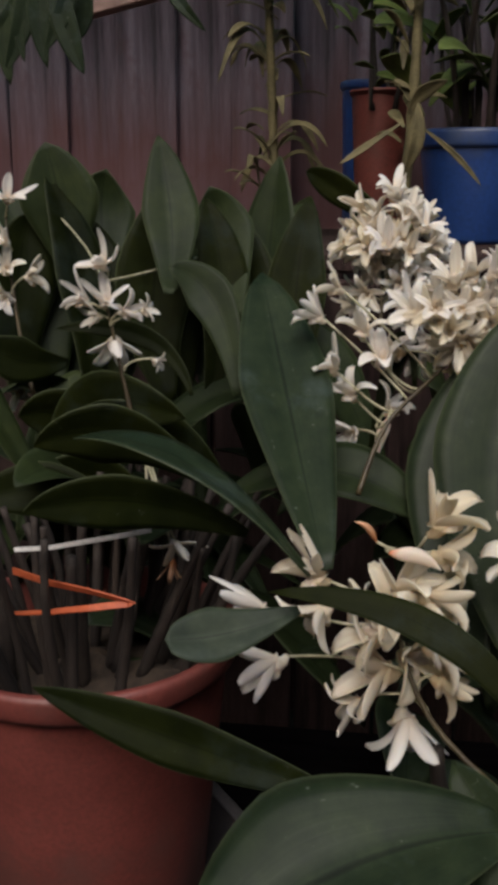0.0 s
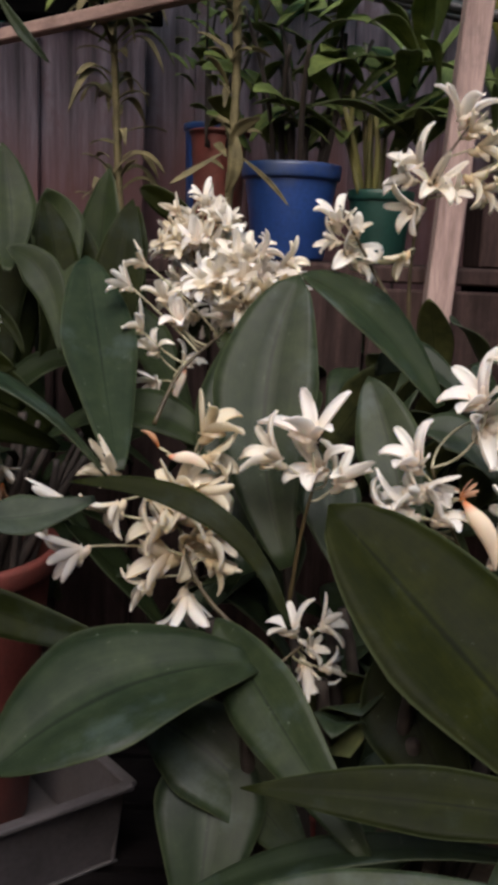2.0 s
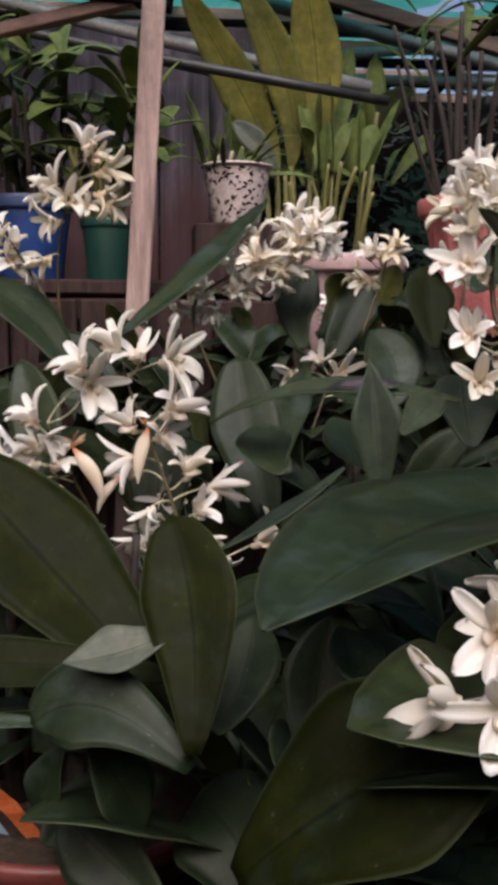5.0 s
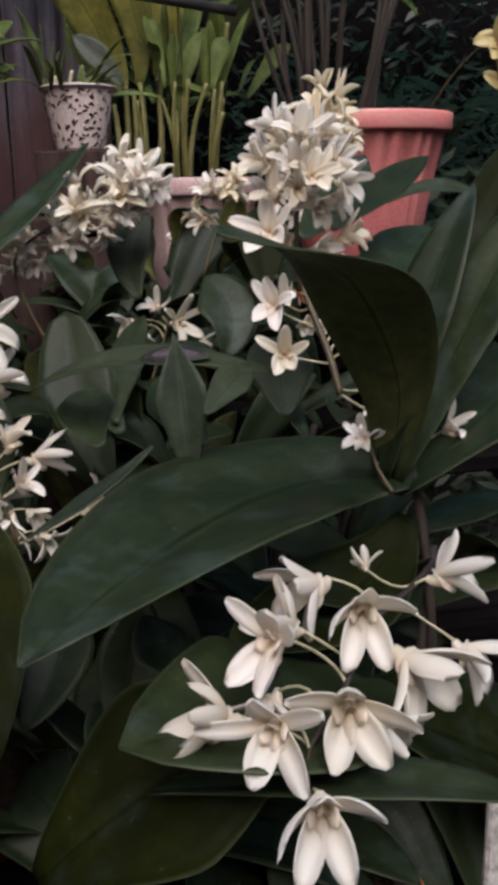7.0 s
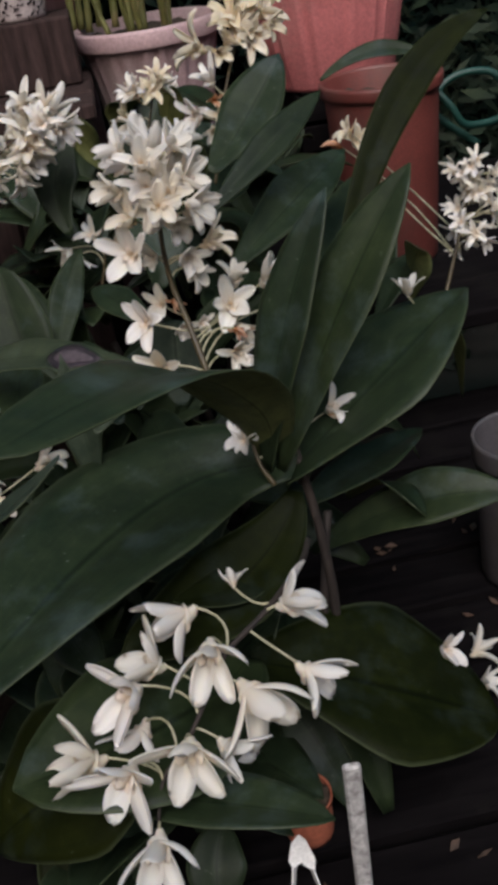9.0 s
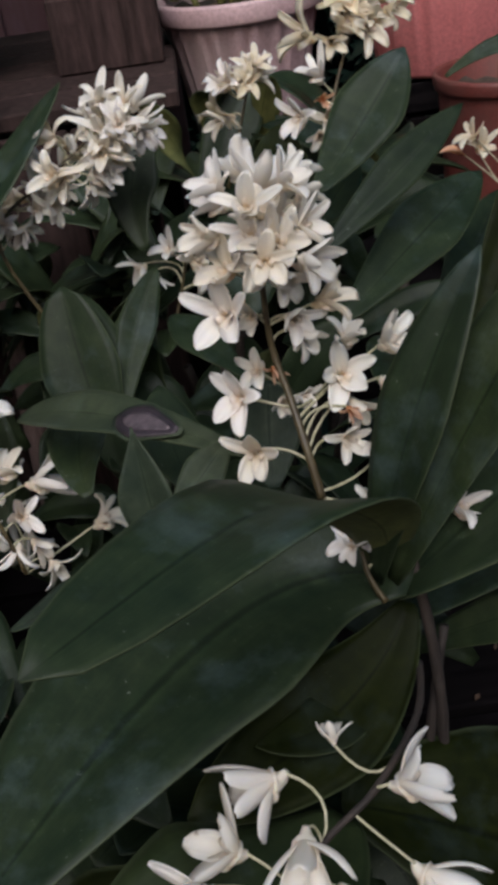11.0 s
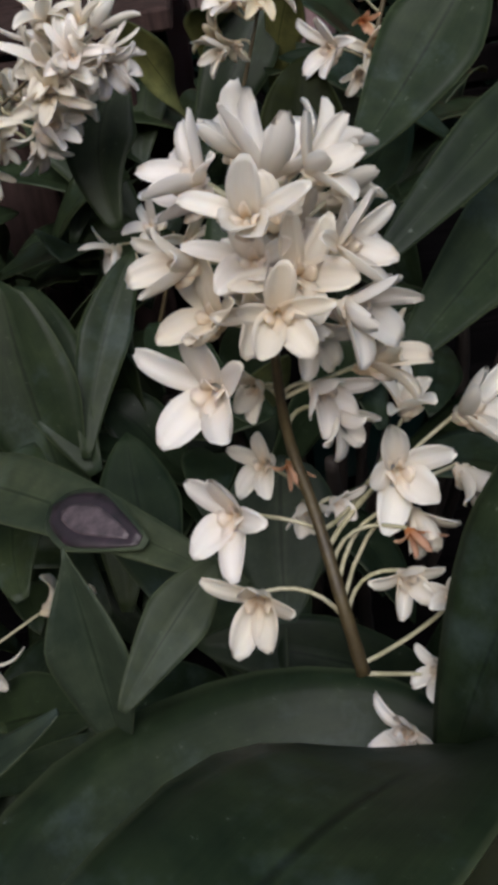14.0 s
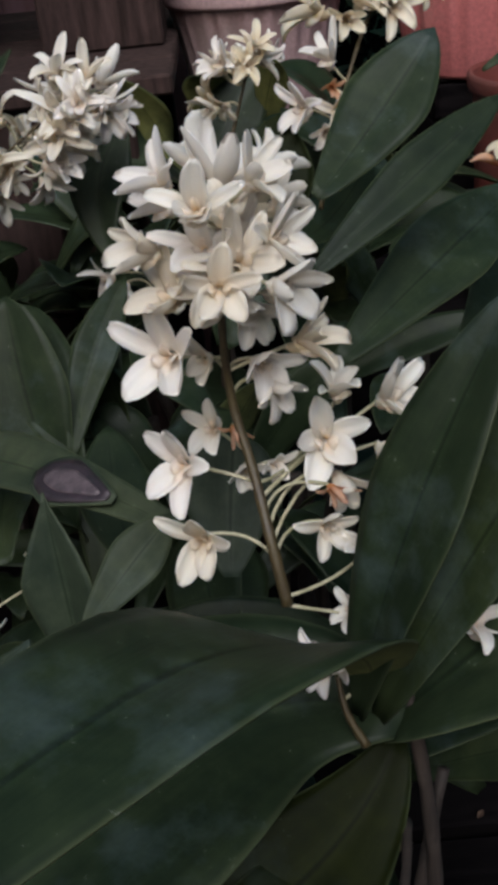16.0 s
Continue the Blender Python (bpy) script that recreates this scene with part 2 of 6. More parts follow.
SKYBLUE = surface("pale_blue_tape", (0.22, 0.30, 0.42), (0.36, 0.46, 0.58), 0.5, 25, 300, 0.1)
TAG = surface("white_plastic_tag", (0.62, 0.60, 0.58), (0.78, 0.76, 0.74), 0.5, 25, 300, 0.1)
WHITEPOT = surface("pale_pink_ceramic", (0.56, 0.47, 0.46), (0.70, 0.60, 0.58), 0.4, 12, 200, 0.1)
INK = surface("dark_ceramic_mark", (0.018, 0.012, 0.014), (0.05, 0.03, 0.03), 0.4, 30, 300, 0.1)
SCAR = surface("leaf_scar_purple_black", (0.012, 0.009, 0.011), (0.035, 0.022, 0.03), 0.45, 120, 500, 0.3)
SCARMID = surface("leaf_scar_grey", (0.030, 0.022, 0.028), (0.105, 0.080, 0.090), 0.5, 160, 600, 0.3)


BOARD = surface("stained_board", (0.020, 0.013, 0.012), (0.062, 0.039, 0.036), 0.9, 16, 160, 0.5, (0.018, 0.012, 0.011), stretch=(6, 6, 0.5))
# timber taken to near black, deep shade under the plants put into its colour
DARKWOOD = surface("dark_shaded_timber", (0.0028, 0.0024, 0.0028), (0.0085, 0.007, 0.0075), 0.95, 16, 160, 0.5, (0.009, 0.008, 0.0075), stretch=(0.5, 6, 6))
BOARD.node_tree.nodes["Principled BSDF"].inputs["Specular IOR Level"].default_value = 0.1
DARKWOOD.node_tree.nodes["Principled BSDF"].inputs["Specular IOR Level"].default_value = 0.03
HEDGE = surface("hedge_leaves", (0.012, 0.020, 0.010), (0.035, 0.048, 0.022), 0.6, 20, 200)
SCRAP = surface("dried_petal_brown", (0.014, 0.008, 0.005), (0.12, 0.065, 0.04), 0.8, 45, 300, 0.4)
DRYLEAF = surface("dry_brown_sheath", (0.06, 0.050, 0.020), (0.15, 0.125, 0.055), 0.8, 40, 300, 0.4)


# ---- building blocks ----
def thing(name, at, label, category, group=""):
    ob = new(name)
    ob.location, ob.empty_display_size = at, 0.05
    return tagged(ob, label, category, group)


def part(name, bm, mat, parent, label="", smooth=True):
    """One mesh, built in world places, under a thing or under a part of it."""
    me = bpy.data.meshes.new(name)
    bm.to_mesh(me)
    bm.free()
    for m in mat if isinstance(mat, (list, tuple)) else (mat,):
        me.materials.append(m)
    if smooth:
        me.polygons.foreach_set("use_smooth", [True] * len(me.polygons))
    ob = new(name, me)
    if parent:
        ob.parent = parent
        root = parent
        while root.parent:
            root = root.parent
        ob.matrix_parent_inverse = Matrix.Translation(-root.location) if parent == root else Matrix()
    return tagged(ob, label)


def tube(bm, points, r0, r1, sides=7, mat=0, knots=0.0, cap=True):
    pts = [Vector(p) for p in points]
    rings = []
    side = None
    for i, p in enumerate(pts):
        d = (pts[min(i + 1, len(pts) - 1)] - pts[max(i - 1, 0)]).normalized()
        if side is None:
            side = d.orthogonal().normalized()
        side = (side - d * side.dot(d)).normalized()
        up = d.cross(side)
        s = i / max(1, len(pts) - 1)
        r = (r0 + (r1 - r0) * s) * (1 + knots * math.cos(i * math.pi))
        rings.append([bm.verts.new(p + r * (math.cos(a) * side + math.sin(a) * up)) for a in [2 * math.pi * k / sides for k in range(sides)]])
    for a, b in zip(rings, rings[1:]):
        for k in range(sides):
            bm.faces.new((a[k], a[(k + 1) % sides], b[(k + 1) % sides], b[k])).material_index = mat
    if cap:
        bm.faces.new(rings[0][::-1]).material_index = mat
        bm.faces.new(rings[-1]).material_index = mat


def bend(b, m, t, n):
    """n + 1 points on the parabola through b, m (half way) and t."""
    b, m, t = Vector(b), Vector(m), Vector(t)
    c = 2 * m - (b + t) / 2
    return [(1 - s) ** 2 * b + 2 * s * (1 - s) * c + s * s * t for s in [i / n for i in range(n + 1)]]


def glide(points, n):
    """n + 1 points on a smooth line through all the given ones."""
    ps, out = [Vector(p) for p in points], []
    for i in range(n + 1):
        u = i / n * (len(ps) - 1)
        k = min(int(u), len(ps) - 2)
        s = u - k
        a, b, c, d = ps[max(k - 1, 0)], ps[k], ps[k + 1], ps[min(k + 2, len(ps) - 1)]
        out.append(0.5 * (2 * b + (c - a) * s + (2 * a - 5 * b + 4 * c - d) * s * s + (3 * b - a - 3 * c + d) * s ** 3))
    return out


def box(bm, size, m=None, mat=0, bev=0.0):
    made = bmesh.ops.create_cube(bm, size=1.0, matrix=(m or Matrix()) @ Matrix.Diagonal((*size, 1)))
    faces = {f for v in made["verts"] for f in v.link_faces}
    for f in faces:
        f.material_index = mat
    if bev:
        bmesh.ops.bevel(bm, geom=list({e for f in faces for e in f.edges}), offset=bev, segments=1, affect="EDGES")


def strut(name, a, b, w, h, mat, parent):
    """A straight timber (w by h) or, with no h, a round pipe of radius w, between two places."""
    a, b = Vector(a), Vector(b)
    bm = bmesh.new()
    if h:
        m = Matrix.Translation((a + b) / 2) @ (b - a).to_track_quat("X", "Z").to_matrix().to_4x4()
        box(bm, ((b - a).length, w, h), m, 0, 0.002)
    else:
        tube(bm, [a.lerp(b, i / 8) - Vector((0, 0, 0.02 * math.sin(math.pi * i / 8))) for i in range(9)], w, w, 12)
    return part(name, bm, mat, parent, smooth=not h)


def lathe(bm, profile, at, steps=48, flutes=0, depth=0.0, sx=1.0, mat=0):
    """A turned form from (radius, height, fluted) rings."""
    rings = []
    for r, z, f in profile:
        ring = []
        for k in range(steps):
            a = 2 * math.pi * k / steps
            rr = r * (1 - depth * f * max(0.0, math.cos(a * flutes)) ** 2) if flutes else r
            ring.append(bm.verts.new((at[0] + rr * math.cos(a) * sx, at[1] + rr * math.sin(a), at[2] + z)))
        rings.append(ring)
    for a, b in zip(rings, rings[1:]):
        for k in range(steps):
            bm.faces.new((a[k], a[(k + 1) % steps], b[(k + 1) % steps], b[k])).material_index = mat
    return rings


def blade(b, m, t, width, n0, n1, fold=0.35, blunt=0.6, wave=0.05, rows=18, cols=8, thick=0.0011, seed=0):
    """A leaf blade along a bent midrib, folded a little along it, with a rounded margin and a true thickness."""
    rng = random.Random(seed)
    pts = glide([b, *m, t], rows) if isinstance(m, list) else bend(b, m, t, rows)
    bm = bmesh.new()
    uv = bm.loops.layers.uv.new("UVMap")
    n0, n1 = Vector(n0), Vector(n1)
    ph, fr, blunt = rng.uniform(0, 6), rng.uniform(5, 9), blunt * 1.25
    top, bot, uvs = [], [], {}
    for i, p in enumerate(pts):
        s = i / rows
        d = (pts[min(i + 1, rows)] - pts[max(i - 1, 0)]).normalized()
        n = n0.lerp(n1, s)
        n = (n - d * n.dot(d)).normalized()
        side = d.cross(n)
        w = width / 2 * max(0.02, min(1.0, 0.14 + 1.35 * s ** 0.85) * (1.0 if s < 0.42 else max(0.0, 1 - ((s - 0.42) / 0.58) ** 2.0) ** blunt))
        a, c = [], []
        for j in range(cols + 1):
            v = j / cols * 2 - 1
            lift = fold * abs(v) * w - 0.10 * w * v * v + wave * w * math.sin(fr * s + ph + (2.1 if v > 0 else 0)) * v * v
            q = p + side * (v * w) + n * lift
            va, vb = bm.verts.new(q + n * thick / 2), bm.verts.new(q - n * thick / 2)
            uvs[va] = uvs[vb] = (s, j / cols)
            a.append(va)
            c.append(vb)
        top.append(a)
        bot.append(c)
    for i in range(rows):
        for j in range(cols):
            bm.faces.new((top[i][j], top[i][j + 1], top[i + 1][j + 1], top[i + 1][j]))
            bm.faces.new((bot[i][j], bot[i + 1][j], bot[i + 1][j + 1], bot[i][j + 1])).material_index = 1
        bm.faces.new((top[i][0], top[i + 1][0], bot[i + 1][0], bot[i][0]))
        bm.faces.new((top[i][-1], bot[i][-1], bot[i + 1][-1], top[i + 1][-1]))
    bm.faces.new(top[0][::-1] + bot[0])
    bm.faces.new(top[-1] + bot[-1][::-1])
    for f in bm.faces:
        for l in f.loops:
            l[uv].uv = uvs[l.vert]
    return bm


LEAFCOUNT = [0]


def leaf(plant, b, m, t, width, n0, n1=None, mat=None, fold=0.3, blunt=0.6, label="", wave=0.05):
    LEAFCOUNT[0] += 1
    return part("leaf", blade(b, m, t, width, n0, n1 or n0, fold, blunt, wave, seed=LEAFCOUNT[0]), (mat or LEAF, UNDER if (mat or LEAF) is LEAF else mat), plant, label)


# ---- one flower in several states, looking along +z, one unit across ----
def tepal(bm, uv, turn, spread, length, width, curl, cup, mat, base=0.02, rows=7, cols=4, point=0.5, sway=0.0):
    """One tepal: spread degrees off the flower's axis, curled back (+) or in (-) to its tip."""
    grid = []
    thick = 0.013
    for lay in (0, 1):
        g = []
        for i in range(rows + 1):
            s = i / rows
            ang = radians(spread) + radians(curl) * s * s
            r = base + length * (s * math.sin(radians(spread) + radians(curl) * s * s * 0.4))
            z = length * s * math.cos(ang * 0.5 + radians(spread) * 0.5)
            w = width / 2 * min(1.0, 0.66 + 0.85 * s) * (1.0 if s < 0.42 else max(0.05, 1 - ((s - 0.42) / 0.58) ** 2.4) ** point)
            row = []
            for j in range(cols + 1):
                v = j / cols * 2 - 1
                off = cup * w * v * v
                x = r - math.cos(ang) * off
                zz = z + math.sin(ang) * off - lay * thick
                p = Vector((v * w + sway * s * s, x, zz))
                row.append((bm.verts.new(Matrix.Rotation(radians(turn), 3, "Z") @ p), (s, j / cols)))
            g.append(row)
        grid.append(g)
    def face(q):
        f = bm.faces.new([v for v, _ in q])
        f.material_index, f.smooth = mat, True
        for l, (_, c) in zip(f.loops, q):
            l[uv].uv = c
    for i in range(rows):
        for j in range(cols):
            a, b = grid
            face((a[i][j], a[i][j + 1], a[i + 1][j + 1], a[i + 1][j]))
            face((b[i][j], b[i + 1][j], b[i + 1][j + 1], b[i][j + 1]))
        face((a[i][0], a[i + 1][0], b[i + 1][0], b[i][0]))
        face((a[i][-1], b[i][-1], b[i + 1][-1], a[i + 1][-1]))
    face([*grid[0][-1], *grid[1][-1][::-1]])


def flower_mesh(name, spread, curl, mats, seed, lip=True, wide=1.0, wild=1.0, dorsal=1.0):
    rng = random.Random(seed)
    bm = bmesh.new()
    uv = bm.loops.layers.uv.new("UVMap")
    j = lambda k: rng.uniform(-k, k) * wild
    tepal(bm, uv, j(12), spread - 6 + j(16), (0.52 + j(0.08)) * dorsal, 0.185 * wide, curl - 4 + j(40), 0.6, 0, base=0.05, point=0.40, sway=j(0.08))
    for s in (-1, 1):
        tepal(bm, uv, s * 140 + j(12), spread + 2 + j(14), 0.48 + j(0.05), 0.215 * wide, curl + 2 + j(36), 0.7, 0, base=0.05, point=0.44, sway=-s * 0.05 + j(0.06))
        tepal(bm, uv, s * 70 + j(16), spread + 6 + j(20), 0.52 + j(0.09), 0.140 * wide, curl + 4 + j(50), 0.5, 0, base=0.05, point=0.38, sway=j(0.11))
    if lip:
        tepal(bm, uv, 180 + j(8), 30, 0.25, 0.20, 70, -0.8, 1, rows=5)
        for s in (-1, 1):
            tepal(bm, uv, 180 + s * 62, 18, 0.18, 0.14, 25, -0.6, 1, rows=4)
        tepal(bm, uv, 0, 14, 0.17, 0.10, 25, 0.8, 1, rows=4)
    tube(bm, [(0, 0, -0.12), (0, -0.045, -0.07), (0, -0.055, -0.02), (0, -0.03, 0.02)], 0.03, 0.115, 10, 0)
    me = bpy.data.meshes.new(name)
    bm.to_mesh(me)
    bm.free()
    for m in mats:
        me.materials.append(m)
    me.polygons.foreach_set("use_smooth", [True] * len(me.polygons))
    return me


def bud_mesh(name, mats, bent, slim=1.0):
    bm = bmesh.new()
    uv = bm.loops.layers.uv.new("UVMap")
    pts = [Vector((0, bent * math.sin(s * 2.4) * 0.25, s * 0.9 - 0.1)) for s in [i / 10 for i in range(11)]]
    rad = [0.04, 0.10, 0.16, 0.19, 0.19, 0.18, 0.155, 0.13, 0.10, 0.06, 0.012]
    rings = []
    for p, r in zip(pts, rad):
        rings.append([bm.verts.new(p + Vector((math.cos(a), math.sin(a), 0)) * r * slim * (1 + 0.12 * math.cos(3 * a))) for a in [2 * math.pi * k / 12 for k in range(12)]])
    for i, (a, b) in enumerate(zip(rings, rings[1:])):
        for k in range(12):
            f = bm.faces.new((a[k], a[(k + 1) % 12], b[(k + 1) % 12], b[k]))
            for l, s in zip(f.loops, (i, i, i + 1, i + 1)):
                l[uv].uv = (s / 10, k / 12)
    me = bpy.data.meshes.new(name)
    bm.to_mesh(me)
    bm.free()
    me.materials.append(mats)
    me.polygons.foreach_set("use_smooth", [True] * len(me.polygons))
    return me


KINDS = {
    "open": [flower_mesh("flower_open", 54, 14, (WHITE, LIP), s) for s in range(7)],
    "half": [flower_mesh("flower_half_open", 44, 12, (WHITE, LIP), 10 + s, True, 1.05) for s in range(9)],
    "cup": [flower_mesh("flower_cupped", 31, 18, (WHITE, LIP), 20 + s, True, 1.0) for s in range(6)],
    "nod": [flower_mesh("flower_nodding", 51, -22, (WHITE, LIP), 80 + s, True, 1.14, 0.75, 0.82) for s in range(6)],
    "full": [flower_mesh("flower_full", 50, -8, (WHITE, LIP), 90 + s, True, 1.34, 0.8) for s in range(8)],
    "fullcup": [flower_mesh("flower_full_cupped", 35, 4, (WHITE, LIP), 100 + s, True, 1.34, 0.8) for s in range(6)],
    "cream": [flower_mesh("flower_cream", 43, 14, (CREAM, LIP), 30 + s, True, 1.05) for s in range(7)],
    "creamcup": [flower_mesh("flower_cream_cupped", 31, 18, (CREAM, LIP), 40 + s, True, 1.0) for s in range(6)],
    "back": [flower_mesh("flower_turned", 62, -22, (WHITE, LIP), 50 + s) for s in range(3)],
    "aged": [flower_mesh("flower_aged", 30, -18, (AGED, AGED), 60 + s, False, 0.8) for s in range(2)],
    "yellow": [flower_mesh("flower_yellow", 56, 8, (YELLOW, RED), 70 + s, True, 1.9) for s in range(2)],
    "bud": [bud_mesh("flower_bud", BUD, 0.7, 0.62), bud_mesh("flower_bud", BUD, 0.5, 0.68)],
    "agedbud": [bud_mesh("withered_flower", AGED, 1.4, 0.7), bud_mesh("withered_flower", AGED, 0.9, 0.6)],
}
SPIKES = []


def spike(plant, stem, r=0.0022, label="", mat=None, flowers_droop=0.3):
    """A flower spike along its stem; its flowers are added by fl()."""
    ob = new("flower_spike", bpy.data.meshes.new("flower_spike"))
    ob.parent = plant
    ob.matrix_parent_inverse = Matrix.Translation(-plant.location)
    tagged(ob, label)
    bm = bmesh.new()
    ps = [Vector(p) for p in stem]
    fine = glide(ps, 5 * (len(ps) - 1))
    tube(bm, fine, r * 1.3, r * 0.6, 7, 0, 0.05)
    sp = dict(ob=ob, bm=bm, pts=fine, count=0, mat=mat or STEM)
    SPIKES.append(sp)
    return sp


def fl(sp, x, y, z, dx, dy, dz, size, spin=0, kind="open", up=0.25):
    """One flower at a place, looking along a direction, on its own pedicel."""
    p, d = Vector((x, y, z)), Vector((dx, dy, dz)).normalized()
    q = d.to_track_quat("Z", "Y")
    top = Vector((0, 0, 1))
    want = top - d * top.dot(d)
    if want.length > 0.05:
        have = q @ Vector((0, 1, 0))
        spin0 = math.atan2(have.cross(want).dot(d), have.dot(want))
    else:
        spin0 = 0
    meshes = KINDS[kind]
    me = meshes[sp["count"] % len(meshes)]
    sp["count"] += 1
    odd = random.Random(int(x * 9973) + int(z * 7919))
    ob = new("bud" if kind in ("bud", "agedbud") else "flower", me)
    ob.parent = sp["ob"]
    ob.matrix_basis = Matrix.Translation(p) @ (Matrix.Rotation(spin0 + radians(spin), 4, d) @ q.to_matrix().to_4x4()) @ Matrix.Diagonal((size * odd.uniform(0.86, 1.12), size * odd.uniform(0.86, 1.12), size * odd.uniform(0.85, 1.2), 1))
    if kind in ("aged", "agedbud"):
        tagged(ob, "withered peach-orange flower")
    back = p - d * size * 0.10
    reach = lambda s: (s - back).length + 0.8 * max(0.0, s.z - back.z + 0.2 * size)
    root = min(sp["pts"], key=reach)
    mid = (root + back) / 2 - d * min(0.012, 0.3 * (root - back).length)
    bm = bmesh.new()
    tube(bm, bend(root, mid, back, 6), 0.0011, 0.0010, 5)
    part("pedicel", bm, PEDICEL, sp["ob"])


def cluster(sp, seed, n, c0, c1, radius, size, kinds, face=(0, -0.7, 0.35), spread=0.8, flat=1.0):
    """n flowers packed round the line from c0 to c1, looking outwards and to the light."""
    rng = random.Random(seed)
    a, b, f = Vector(c0), Vector(c1), Vector(face)
    for i in range(n):
        s = (i + rng.random()) / n
        v = Vector((rng.gauss(0, 1), rng.gauss(0, 1) * flat, rng.gauss(0, 1))).normalized()
        p = a.lerp(b, s) + v * radius * (1.1 - 0.55 * s) * rng.uniform(0.5, 1.0)
        d = v * spread + f
        fl(sp, p.x, p.y, p.z, d.x, d.y, d.z, size * rng.uniform(0.85, 1.15), rng.uniform(-35, 35), rng.choice(kinds))


def finish_spikes():
    for sp in SPIKES:
        me = sp["ob"].data
        sp["bm"].to_mesh(me)
        sp["bm"].free()
        me.materials.append(sp["mat"])
        me.polygons.foreach_set("use_smooth", [True] * len(me.polygons))


def ribbon(name, points, w, mat, parent, label="", thick=0.0006, twist=0.0):
    """A flat strip of tape or tag along its points, standing on edge and twisting a little."""
    ps = [Vector(p) for p in points]
    fine = [ps[0]] + [ps[i].lerp(ps[i + 1], k / 6) for i in range(len(ps) - 1) for k in range(1, 7)]
    bm = bmesh.new()
    rows = []
    for i, p in enumerate(fine):
        d = (fine[min(i + 1, len(fine) - 1)] - fine[max(i - 1, 0)]).normalized()
        up = Vector((0, 0, 1)) if abs(d.z) < 0.8 else Vector((1, 0, 0))
        up = (up - d * up.dot(d)).normalized()
        up = Matrix.Rotation(twist * i / len(fine), 3, d) @ up
        n = d.cross(up)
        rows.append([bm.verts.new(p + up * a * w / 2 + n * c * thick) for a, c in ((1, 1), (1, -1), (-1, -1), (-1, 1))])
    for a, c in zip(rows, rows[1:]):
        for k in range(4):
            bm.faces.new((a[k], a[(k + 1) % 4], c[(k + 1) % 4], c[k]))
    bm.faces.new(rows[0][::-1])
    bm.faces.new(rows[-1])
    return part(name, bm, mat, parent, label, smooth=False)


def canes(plant, n, at, radius, height, seed, r=0.006, lean=0.25, mat=None):
    """Upright, jointed canes out of the bark mix, each one its own part."""
    rng = random.Random(seed)
    for _ in range(n):
        a, q = rng.uniform(0, 6.283), radius * rng.random() ** 0.5
        b = Vector(at) + Vector((q * math.cos(a), q * math.sin(a), 0))
        t = b + Vector((math.cos(a) * lean * height * rng.random(), math.sin(a) * lean * height * rng.random(), height * rng.uniform(0.75, 1.1)))
        m = (b + t) / 2 + Vector((rng.uniform(-1, 1), rng.uniform(-1, 1), 0)) * height * 0.06
        bm = bmesh.new()
        rr = r * rng.uniform(0.75, 1.2)
        tube(bm, bend(b, m, t, 14), rr * 1.15, rr * 0.7, 8, 0, 0.06)
        part("cane", bm, mat or CANE, plant)


def stalk(plant, a, b, r, mat, c=None):
    """One cane from a to b and on to c, swollen at its joints."""
    a, b = Vector(a), Vector(b)
    bm = bmesh.new()
    pts = bend(a, b, c, 26) if c else bend(a, (a + b) / 2 + Vector((0.004, 0, 0)), b, 12)
    tube(bm, pts, r, r * 0.75, 8, 0, 0.1)
    return part("cane", bm, mat, plant)


def bush(plant, n, at, size, seed, width, length, mat, up=0.5, kinds=None, droop=0.3):
    """n leaves springing from points inside a box, each one its own part."""
    rng = random.Random(seed)
    for _ in range(n):
        b = Vector(at) + Vector([rng.uniform(-1, 1) * s for s in size])
        a = rng.uniform(0, 6.283)
        el = rng.uniform(0.1, 1.0) * up
        d = Vector((math.cos(a) * (1 - el * 0.6), math.sin(a) * (1 - el * 0.6), el + 0.1)).normalized()
        ln = length * rng.uniform(0.6, 1.25)
        t = b + d * ln - Vector((0, 0, droop * ln * rng.random()))
        m = b + d * ln * 0.52 + Vector((0, 0, 0.05 * ln))
        n0 = Vector((rng.uniform(-0.6, 0.6), rng.uniform(-0.8, 0.2), 1)).normalized()
        leaf(plant, b, m, t, width * rng.uniform(0.7, 1.25), n0, None, mat, 0.3, 0.6)


